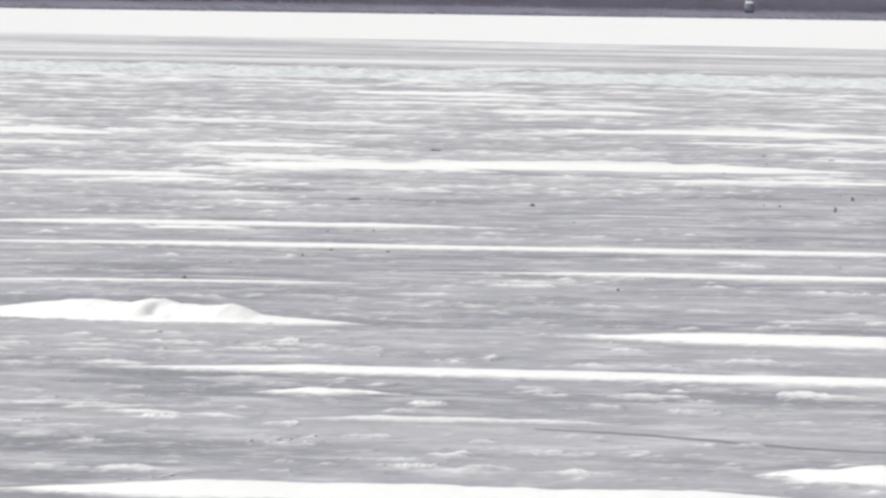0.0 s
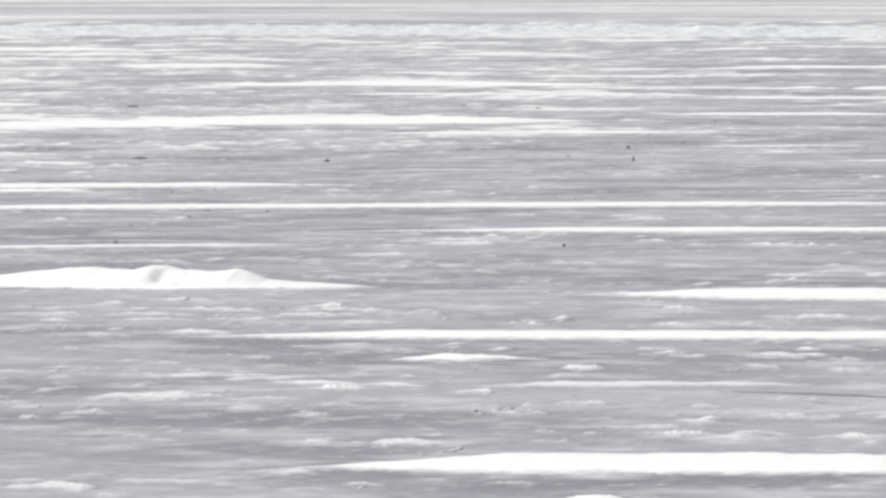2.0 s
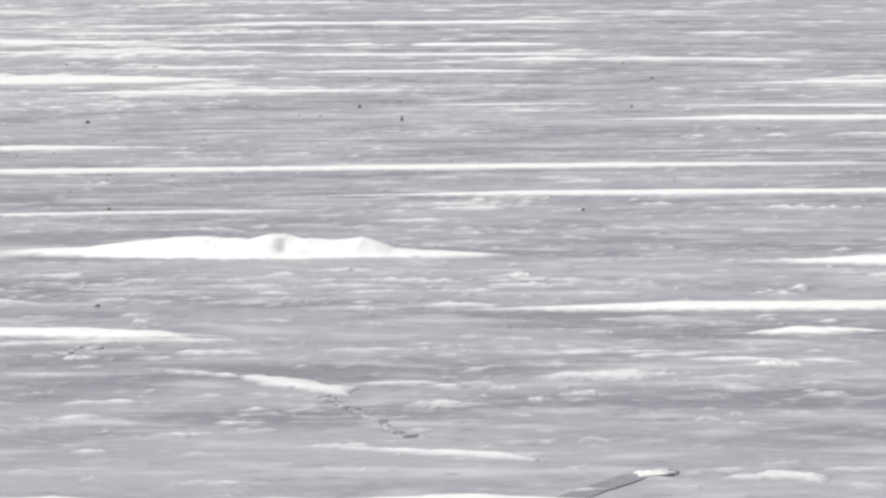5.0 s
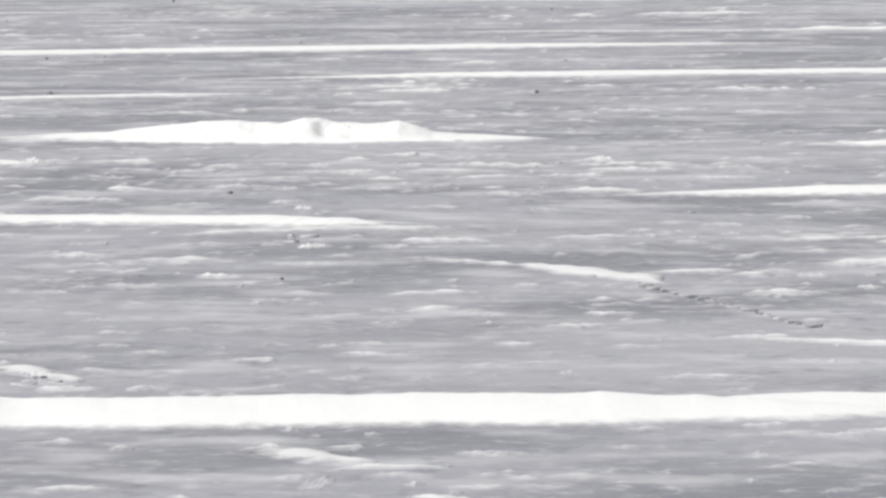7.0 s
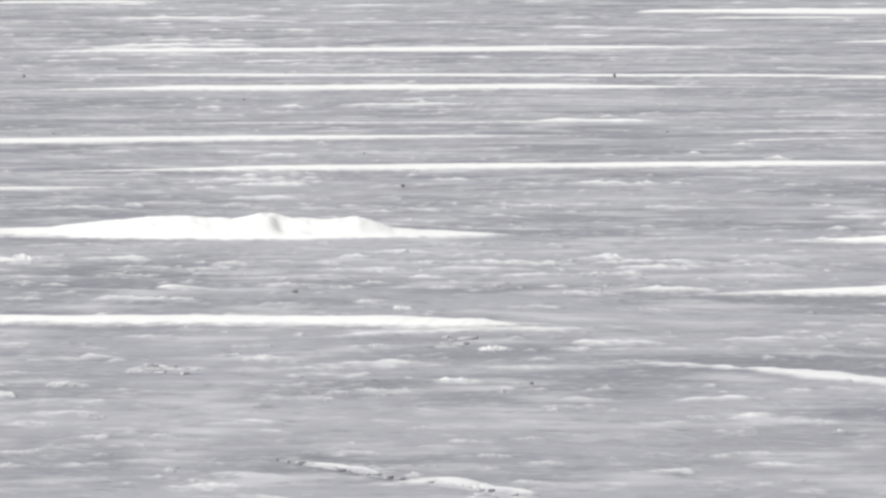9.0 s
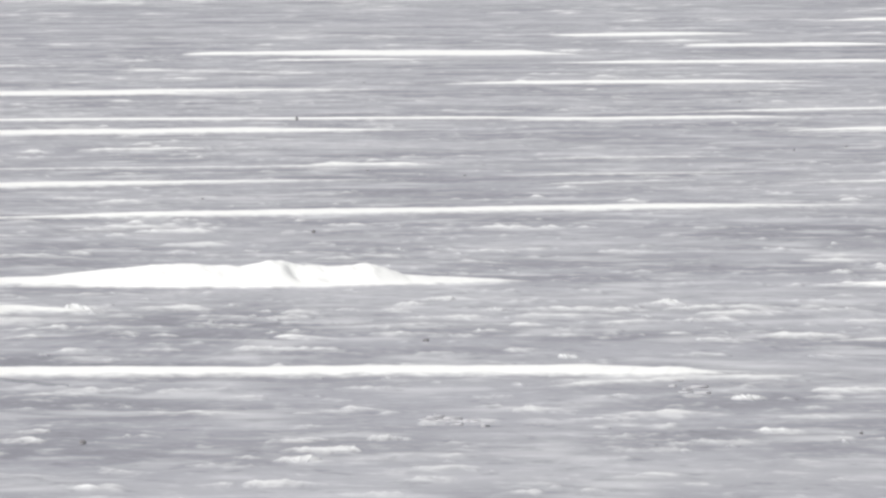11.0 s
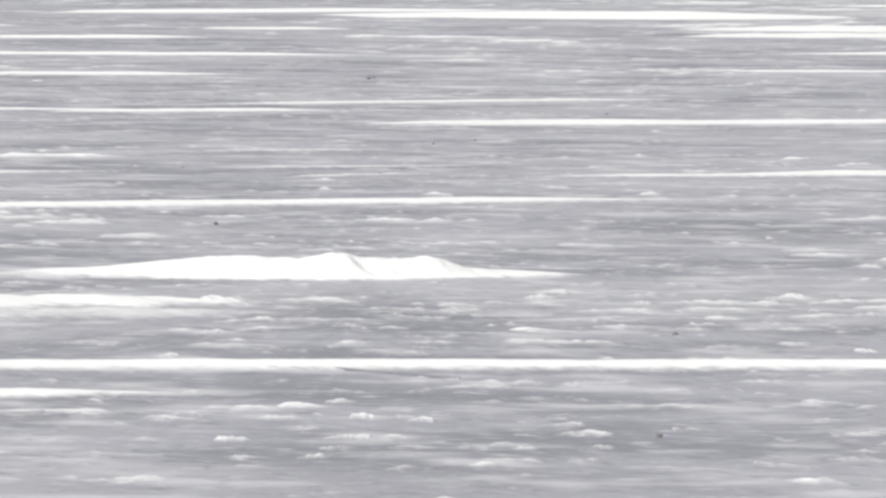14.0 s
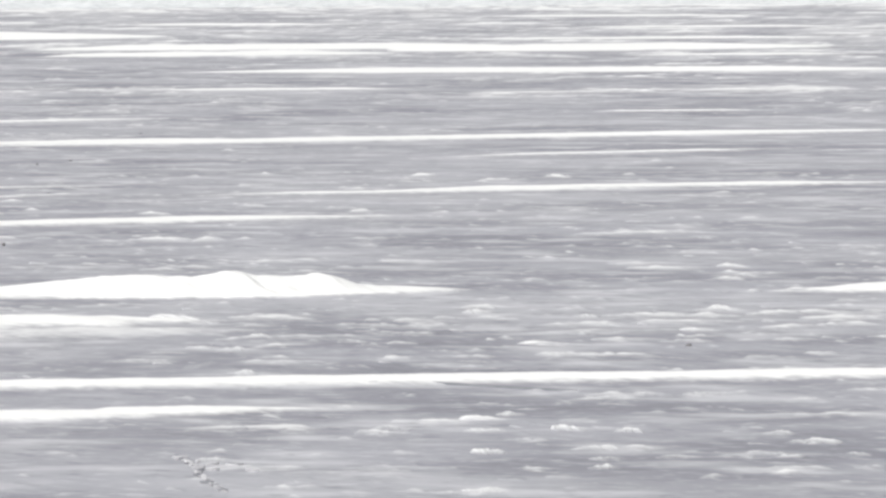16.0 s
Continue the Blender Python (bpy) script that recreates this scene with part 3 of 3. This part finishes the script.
crust(-3.15, 9.23, 0.49, 0.70, 0.022, 11)
crust(3.28, 6.27, 0.47, 0.79, 0.026, 11)
crust(4.00, 9.84, 0.64, 0.83, 0.027, 11)
crust(5.91, 9.13, 0.72, 0.68, 0.022, 11)
crust(-0.47, -32.40, 0.19, 0.35, 0.013, -3)
crust(-0.74, -32.81, 0.19, 0.35, 0.013, -3)
crust(-3.43, -37.05, 0.28, 0.36, 0.020, -3)
crust(-3.01, -38.84, 0.27, 0.35, 0.020, -3)
crust(-2.42, -38.76, 0.18, 0.35, 0.015, -3)
crust(1.05, -35.04, 0.28, 0.35, 0.016, -3)
crust(1.20, -43.25, 0.38, 0.38, 0.023, -3)
crust(2.16, -42.58, 0.43, 0.35, 0.019, -3)
crust(-2.28, -44.81, 0.53, 0.51, 0.032, -3)
crust(-3.62, -40.80, 0.30, 0.36, 0.022, -3)
crust(-3.69, -42.34, 0.26, 0.35, 0.019, -3)
crust(-3.21, -42.14, 0.43, 0.35, 0.014, -3)
crust(3.15, -10.51, 0.37, 0.72, 0.030, -9)
crust(3.77, -14.30, 0.77, 1.04, 0.045, -9)
crust(-3.52, -24.82, 0.42, 0.40, 0.020, -9)
crust(-3.05, -31.58, 0.29, 0.59, 0.032, -9)
crust(-3.85, -31.76, 0.43, 0.44, 0.024, -9)
crust(-4.22, -34.52, 0.32, 0.81, 0.045, -9)
crust(3.63, -7.53, 0.38, 0.69, 0.028, -15)
crust(-8.02, -34.69, 0.68, 0.35, 0.020, -15)
crust(-5.81, -35.74, 0.27, 0.35, 0.017, -15)
crust(-7.99, -31.59, 0.47, 0.48, 0.026, -15)
crust(-3.20, -15.65, 0.35, 0.44, 0.019, -21)
crust(-9.11, -28.53, 0.45, 0.48, 0.025, -21)
crust(-6.21, -31.30, 0.39, 0.61, 0.032, -21)
crust(-12.02, -32.99, 0.70, 0.42, 0.023, -21)
crust(5.19, -11.03, 0.52, 0.62, 0.025, 5)
crust(8.51, -45.87, 0.26, 0.35, 0.019, 5)
crust(8.09, -36.46, 0.20, 0.36, 0.019, 5)
crust(3.33, -53.30, 0.38, 0.35, 0.021, 1)
crust(2.28, -52.69, 0.27, 0.35, 0.019, 1)
crust(0.85, -52.70, 0.23, 0.35, 0.015, 1)
crust(0.63, -56.30, 0.54, 0.35, 0.024, 1)
crust(1.29, -55.68, 0.48, 0.35, 0.012, 1)
crust(2.81, -55.24, 0.44, 0.35, 0.016, 1)
crust(3.42, -56.21, 0.47, 0.35, 0.018, 1)
crust(5.48, -54.46, 0.60, 0.35, 0.018, 35)
crust(0.66, 19.52, 1.06, 1.32, 0.039, 15)
crust(1.37, 30.40, 0.94, 1.52, 0.042, 15)
crust(8.09, 5.55, 0.95, 0.93, 0.030, 15)
crust(8.95, 5.84, 0.39, 1.33, 0.043, 15)
crust(0.57, 12.84, 0.84, 1.06, 0.032, 15)
crust(8.15, -5.81, 0.36, 1.11, 0.040, 15)
crust(10.16, -8.52, 0.84, 1.05, 0.039, 15)
crust(9.01, -10.97, 0.55, 0.91, 0.034, 15)
crust(7.23, -11.19, 0.28, 1.02, 0.038, 15)
crust(12.27, -19.69, 0.38, 0.60, 0.024, 15)
crust(13.31, -17.63, 0.90, 1.41, 0.055, 15)
crust(10.05, -18.91, 0.38, 0.61, 0.025, 15)
crust(9.84, -22.44, 0.37, 1.14, 0.048, 15)
crust(8.17, -27.12, 0.36, 1.06, 0.046, 15)
crust(13.43, -31.91, 0.50, 0.60, 0.028, 15)
crust(13.78, -35.11, 0.48, 0.56, 0.027, 15)
crust(13.10, -35.21, 0.43, 0.74, 0.036, 15)
crust(14.25, -31.29, 0.34, 0.47, 0.022, 15)
crust(11.00, -37.41, 0.79, 0.84, 0.041, 15)
crust(2.24, -56.0, 0.15, 1.70, 0.014, -3)


def snow_flecks():
    """Thin scraps of snow frozen to the ice, too many to tell apart: one joined mesh."""
    rnd = np.random.RandomState(77)
    n, m, count = 15, 6, 4200
    s, w = np.linspace(-0.5, 0.5, n)[:, None], np.linspace(0, 1, m)[None, :]
    rise = np.where(w < 0.72, np.clip(w / 0.72, 0, 1) ** 1.3, np.clip((1 - w) / 0.28, 0, 1) ** 0.8)
    co, quads = [], []
    i = (np.arange(n - 1)[:, None] * m + np.arange(m - 1)).ravel()
    one = np.stack([i, i + m, i + m + 1, i + 1], 1)
    while len(co) < count:
        y = -60 + 190 * rnd.rand() ** 1.3
        x = rnd.uniform(np.interp(y, [-60, 0, 130], [-20, -8, -42]), np.interp(y, [-60, 0, 130], [22, 14, 52]))
        if fbm(np.array([x / 5]), np.array([y / 6]), 605, 2)[0] < rnd.uniform(-0.35, 0.4) or (-4 < x < 3.2 and -1.2 < y < 2.2):
            continue
        if x < -3 and y < -14 and rnd.rand() < 0.55:
            continue
        far = 1 + max(0.0, y) / 110
        wide = (0.14 + 0.7 * rnd.rand() ** 2.5) * far
        deep, tall = (0.25 + 0.6 * wide) * far, 0.006 + 0.016 * rnd.rand() ** 2
        k = rnd.uniform(0, 900)
        body = np.clip((0.5 - np.abs(s)) / 0.42, 0, 1) ** 0.8 * (1 + 0.8 * fbm(s / 0.35 + k, 0 * s + k, 611, 3))
        X = x + wide * s + 0 * w
        Y = y + deep * (0.5 * fbm(s / 0.5 + k, 0 * s + 5.0, 613, 2) + (w - 0.5) * np.clip(body, 0.05, 2))
        Z = tall * (np.clip(body, 0, 2) * rise) - 0.004 * (1 - np.clip(rise * 6, 0, 1))
        quads.append(one + len(co) * n * m)
        co.append(np.stack([X, Y, Z], -1).reshape(-1, 3))
    me = bpy.data.meshes.new("snow_flecks")
    me.from_pydata(np.concatenate(co).tolist(), [], np.concatenate(quads).tolist())
    me.polygons.foreach_set("use_smooth", np.ones(len(me.polygons), dtype=bool))
    me.materials.append(CRUST)
    tagged(new("snow_flecks", me), "thin scraps of snow frozen onto the ice", "snow", kind="stuff")


snow_flecks()


# ---- the tall snow bank ----
def snow_bank():
    n, m = 360, 44
    s, w = np.linspace(-4.7, 3.2, n)[:, None], np.linspace(0, 1, m)[None, :]
    top = np.interp(s, [-4.7, -3.4, -2.6, -2.0, -1.4, -0.9, -0.4, -0.1, 0.1, 0.35, 0.9, 1.12, 1.34, 1.54, 2.3, 3.2],
                    [0.0, 0.030, 0.066, 0.150, 0.212, 0.235, 0.205, 0.255, 0.262, 0.215, 0.225, 0.235, 0.18, 0.10, 0.065, 0.0])
    top = top * (1 + 0.10 * fbm(s / 0.5, 0 * s + 2.2, 301, 5, 0.5))
    deep = np.interp(s, [-4.7, -3.0, -1.5, 0.3, 1.6, 3.2], [0.6, 3.2, 3.4, 2.4, 1.7, 0.5])
    foot = np.interp(s, [-4.1, -1.5, 0.0, 1.5, 3.2], [0.4, -0.75, -0.95, -0.65, 0.05]) + 0.12 * fbm(s / 0.8, 0 * s + 9, 303, 3)
    rise = np.where(w < 0.6, np.sin(0.5 * math.pi * np.clip(w / 0.6, 0, 1)) ** 0.85, np.clip((1 - w) / 0.4, 0, 1) ** 0.7)
    X = s + 0 * w
    Y = foot + deep * w
    Z = top * rise * (1 + 0.10 * fbm(X / 0.45, Y / 0.5, 305, 4, 0.5)) - 0.02 * (1 - np.clip(rise * 5, 0, 1))
    knob = np.exp(-(((X + 0.05) / 0.17) ** 2 + ((Y - 0.25) / 0.45) ** 2))
    hollow = np.exp(-(((X - 0.2) / 0.12) ** 2 + ((Y + 0.2) / 0.3) ** 2)) + 0.4 * np.exp(-(((X - 0.55) / 0.16) ** 2 + ((Y + 0.45) / 0.25) ** 2))
    Z = Z + 0.035 * knob - 0.085 * hollow
    Z = Z - 0.014 * np.clip(fbm(X / 0.24, Y / 0.8, 307, 3), 0, None) * step(Z, 0.05, 0.15)
    ob = sheet("snow_bank", X, Y, Z, DRIFT)
    return tagged(ob, "broad white snow bank with a rounded knob on grey ice", "snow bank")


snow_bank()


# ---- tilted slab, broken ridge, crumbs ----
def lump_mesh(sx, sy, sz, seed, rough=0.3, sub=2):
    bm = bmesh.new()
    bmesh.ops.create_icosphere(bm, subdivisions=sub, radius=1)
    for v in bm.verts:
        k = 1 + rough * noise.noise(v.co * 1.7 + Vector((seed * 3.3, seed, 1.9 * seed)))
        v.co = Vector((v.co.x * sx * k, v.co.y * sy * k, max(v.co.z, -0.35) * sz * k + 0.3 * sz))
    return bm


def clod(x, y, sx, sz, seed, label="small dark clod of frozen mud on the ice"):
    ob = part("mud_clod", lump_mesh(sx, sx * 1.3, sz, seed, 0.6), MUD)
    ob.location = (x, y, 0.012)
    return tagged(ob, label, "mud clod", "dark specks on the ice")


clod(2.6, 16.8, 0.025, 0.035, 1)
clod(-7.6, 81.9, 0.035, 0.06, 2)
clod(-5.5, 70.3, 0.03, 0.09, 3)
clod(-11.8, 69.1, 0.05, 0.04, 4)
clod(-4.4, 17.1, 0.035, 0.035, 5)
clod(-18.0, 128.0, 0.13, 0.05, 6)
clod(-16.3, 71.3, 0.14, 0.025, 7)
clod(-30.1, 131.2, 0.15, 0.03, 8)
clod(-0.3, -14.5, 0.035, 0.02, 9)
clod(-5.7, -31.8, 0.03, 0.025, 10)
clod(10.7, 81.7, 0.03, 0.05, 11)
clod(-1.7, 82, 0.03, 0.04, 12)
clod(1.0, -31.8, 0.018, 0.018, 13)


def plate(lx, ly, lz, seed):
    """A broken ice plate with an uneven outline and bevelled rim."""
    rnd = random.Random(seed)
    bm = bmesh.new()
    count = 9
    ring = []
    for n in range(count):
        a = 2 * math.pi * n / count
        r = 0.8 + 0.25 * rnd.random()
        ring.append(bm.verts.new((lx * 0.5 * r * math.cos(a), ly * 0.5 * r * math.sin(a), 0)))
    face = bm.faces.new(ring)
    up = bmesh.ops.extrude_face_region(bm, geom=[face])
    bmesh.ops.translate(bm, verts=[g for g in up["geom"] if isinstance(g, bmesh.types.BMVert)], vec=(0, 0, lz))
    bmesh.ops.bevel(bm, geom=list(bm.edges), offset=lz * 0.18, segments=2, affect="EDGES")
    bmesh.ops.recalc_face_normals(bm, faces=bm.faces)
    return bm


def ice_slab():
    """A long broken plate of dark ice, one end a little raised, with snow along that end."""
    base = tagged(new("ice_slab"), "long dark slab of ice with snow at one end", "ice slab")
    bm = bmesh.new()
    outline = ((-0.30, -0.95), (0.00, -0.95), (0.08, 0.0), (0.20, 0.9), (0.30, 1.75), (0.16, 1.95), (0.00, 1.8), (-0.10, 0.9), (-0.20, 0.1))
    face = bm.faces.new([bm.verts.new((x, y, 0.0)) for x, y in outline])
    up = bmesh.ops.extrude_face_region(bm, geom=[face])
    bmesh.ops.translate(bm, verts=[g for g in up["geom"] if isinstance(g, bmesh.types.BMVert)], vec=(0, 0, 0.05))
    bmesh.ops.recalc_face_normals(bm, faces=bm.faces)
    bmesh.ops.bevel(bm, geom=list(bm.edges), offset=0.02, segments=3, affect="EDGES")
    part("slab", bm, SLAB, base, smooth=False).matrix_basis = pose(0, 0, -0.041, 0.1, 0, 0)
    cap = part("snow_cap", lump_mesh(0.15, 0.42, 0.022, 8, 0.9, 3), RIME, base, "white snow cap")
    cap.matrix_basis = pose(0.27, 2.1, -0.002)
    base.matrix_basis = pose(7.9, -46.1, 0)
    return base


ice_slab()


def rubble(x, y, count, spread, seed):
    """A handful of broken plates heaped where the ice has been pushed up."""
    rnd = random.Random(seed)
    heap = tagged(new("ice_rubble"), "small heap of broken grey ice plates dusted with snow", "ice rubble", "ice rubble on the lake")
    for n in range(count):
        size = 0.06 + 0.10 * rnd.random()
        ob = part("plate", plate(size, size * 1.4, 0.014 + 0.012 * rnd.random(), seed * 40 + n), CHIP, heap, smooth=False)
        ob.matrix_basis = pose(rnd.gauss(0, spread), rnd.gauss(0, 3 * spread), -0.006, rnd.uniform(-9, 9), rnd.uniform(-9, 9), rnd.uniform(0, 180))
    heap.matrix_basis = pose(x, y, 0)
    return heap


rubble(10.56, -31.16, 7, 0.16, 1)
rubble(-2.03, -29.21, 7, 0.14, 2)
rubble(0.88, -24.04, 6, 0.14, 3)
rubble(-12.20, -32.24, 7, 0.14, 5)
rubble(-2.19, -28.69, 7, 0.13, 6)
rubble(11.47, -38.26, 5, 0.12, 7)
rubble(12.95, -35.19, 6, 0.16, 8)
rubble(-0.31, -45.88, 9, 0.16, 9)


def crack(x0, y0, x1, y1, count, seed):
    """A broken seam: small tilted ice plates along a wandering line."""
    rnd = random.Random(seed)
    seam = tagged(new("ice_crack"), "jagged crack in the ice lined with small broken plates", "ice crack")
    for n in range(count):
        s = (n + rnd.random()) / count
        size = 0.03 + 0.045 * rnd.random()
        ob = part("plate", plate(size, size * 2.2, 0.010 + 0.012 * rnd.random(), seed * 50 + n), CHIP if n % 3 else SLAB, seam, smooth=False)
        wob = 0.03 * math.sin(9 * s + seed)
        ob.matrix_basis = pose(x0 + (x1 - x0) * s + wob + 0.05 * rnd.random(), y0 + (y1 - y0) * s, 0.004, rnd.uniform(-8, 8), rnd.uniform(-12, 12), rnd.uniform(0, 180))
    return seam


crack(4.2, -32.6, 5.7, -39.2, 46, 3)
crack(-12.0, -31.0, -13.4, -36.0, 30, 5)
crack(-1.7, -41.8, -0.2, -45.6, 26, 7)


def crack_shade_strip(places, width, lift, seed, label):
    """A narrow uneven dark strip: smooth refrozen crack ice, and once a drift's shade."""
    px, py = np.array(places).T
    k = np.linspace(0, len(places) - 1, 160)
    x, y = np.interp(k, range(len(places)), px), np.interp(k, range(len(places)), py)
    soft = np.ones(25) / 25
    x, y = np.convolve(np.pad(x, 12, "edge"), soft, "valid"), np.convolve(np.pad(y, 12, "edge"), soft, "valid")
    w = np.linspace(-1, 1, 9)[None, :]
    size = width * np.clip(np.minimum(k, k[-1] - k) / 0.5, 0.1, 1) * (1 + 0.6 * fbm(k / 0.35, 0 * k, seed, 4))
    tx, ty = np.gradient(x), np.gradient(y)
    length = np.hypot(tx, ty)
    X = x[:, None] - (ty / length * size)[:, None] * w
    Y = y[:, None] + (tx / length * size)[:, None] * w
    Z = lift * (1 - w ** 2) ** 0.5 - 0.006 + 0 * X
    return tagged(sheet("refrozen_crack_and_shade", X, Y, Z, CRACK_SHADE), label, "ice crack")


crack_shade_strip(((12.1, -27.0), (13.1, -27.3), (14.3, -28.2), (15.5, -29.3), (16.5, -29.6), (19.5, -30.4)), 0.2, 0.016, 701, "long curved refrozen crack of smooth dark ice")
# Dark colour here paints the shadow under the drift's front edge, along a crack.
crack_shade_strip(((-5.6, -20.4), (-5.35, -21.2), (-5.1, -21.9), (-4.85, -22.6)), 0.07, 0.03, 702, "short dark strip for a crack and the shadow under a snow drift")
crack_shade_strip(((-1.9, -41.2), (-1.2, -43.3), (-0.7, -44.6)), 0.03, 0.014, 703, "thin dark hairline crack in the grey ice")


def pressure_ridge():
    """A belt of broken, bluish rubble ice across the far lake."""
    x = np.linspace(-150, 190, 1150)[:, None]
    w = np.linspace(0, 1, 84)[None, :]
    y0 = 318 + 7 * fbm(x / 45, 0 * x, 801, 3)
    X, Y = x + 0 * w, y0 + 58 * w
    heap = np.abs(fbm(X / 1.7, Y / 6.0, 803, 4, 0.65))
    belt = np.clip(np.minimum(w / 0.12, (1 - w) / 0.2), 0, 1) * (0.85 + 0.6 * fbm(X / 18, Y / 12, 805, 3))
    Z = belt * (0.07 + 0.36 * np.clip(heap - 0.04, 0, None)) - 0.05
    ob = sheet("rubble_belt", X, Y, Z, RUBBLE)
    return tagged(ob, "low belt of broken bluish white rubble ice across the lake", "ice rubble", kind="stuff")


pressure_ridge()


def specks():
    """Grains of dirt and bark blown over the far ice."""
    rnd = random.Random(33)
    bm = bmesh.new()
    for n in range(90):
        y = rnd.uniform(25, 135)
        x = rnd.gauss(-0.115 * y, 4 + 0.05 * y) if rnd.random() < 0.7 else rnd.uniform(-0.25 * y, 0.35 * y)
        r = rnd.uniform(0.007, 0.016) * (1 + y / 130)
        vs = bmesh.ops.create_icosphere(bm, subdivisions=1, radius=r)["verts"]
        bmesh.ops.scale(bm, vec=(rnd.uniform(1, 2.4), 1.5, rnd.uniform(0.7, 1.3)), verts=vs)
        bmesh.ops.translate(bm, vec=(x, y, 0.6 * r), verts=vs)
    tagged(part("ice_debris", bm, MUD), "scattered dark grains of dirt on the far ice", "debris", kind="stuff")


specks()


# ---- far shore ----
def shore():
    turn = pose(-354.6, 1382, 0, 0, 0, 73.6)
    u = np.linspace(-900, 900, 500)[:, None]
    v = np.array([-6.0, -2, 0, 2, 6, 14, 40, 120, 500, 1500])[None, :]
    rise = np.array([-0.3, 0.1, 0.5, 1.0, 1.3, 1.6, 4.0, 9.0, 30.0, 60.0])[None, :]
    Z = rise + 0.25 * rise * fbm(u / 14, v / 14, 401, 4)
    bank = sheet("shore_bank", u + 0 * v, v + 1.5 * fbm(u / 25, 0 * u, 402, 3) + 0 * u, Z, SOIL)
    bank.matrix_basis = turn
    tagged(bank, "dark low far shore bank of soil with bluish haze in its colour", "shore", kind="structure")
    rnd = random.Random(12)
    rocks = bmesh.new()
    brush = bmesh.new()
    for n in range(3600):
        x, r = rnd.uniform(-260, 260), rnd.uniform(0.3, 0.6)
        y = rnd.uniform(-2.5, 3.0)
        vs = bmesh.ops.create_icosphere(rocks, subdivisions=1, radius=r)["verts"]
        for w in vs:
            w.co = Vector((w.co.x * rnd.uniform(0.9, 1.3) + x, w.co.y + y, w.co.z * 0.7 + 0.25 + 0.2 * y if y > 0 else w.co.z * 0.7 + 0.2))
    for n in range(9000):
        x, y = rnd.uniform(-260, 260), rnd.uniform(5, 26)
        z = 1.2 + 0.05 * y
        for k in range(4):
            a, tall = rnd.uniform(0, 6.28), rnd.uniform(1.6, 5.0)
            dx, dy, r = 0.9 * tall * math.cos(a), 0.9 * tall * math.sin(a), rnd.uniform(0.02, 0.05)
            p = [brush.verts.new((x - r, y, z)), brush.verts.new((x + r, y, z)), brush.verts.new((x, y + r, z)), brush.verts.new((x + dx, y + dy, z + tall))]
            for f in ((0, 1, 3), (1, 2, 3), (2, 0, 3)):
                brush.faces.new([p[i] for i in f])
    a = part("shore_rocks", rocks, ROCK, label="", smooth=False)
    a.matrix_basis = turn
    tagged(a, "dark grey boulders heaped along the far shore with haze in their colour", "rocks", kind="stuff")
    b = part("shore_brush", brush, BRUSH, smooth=False)
    b.matrix_basis = turn
    tagged(b, "bare purplish brown brush on the far shore with haze in its colour", "brush", kind="stuff")
    stone = tagged(new("boulder"), "dark shore boulder with a white snow cap", "boulder")
    part("rock", lump_mesh(0.85, 0.9, 1.5, 5, 0.5), ROCK, stone)
    part("snow_cap", lump_mesh(0.75, 0.8, 0.35, 6, 0.6), WHITE, stone, "white snow cap").location = (0, 0, 1.55)
    stone.matrix_basis = turn @ pose(113, 4.0, 1.3)
    return bank


shore()
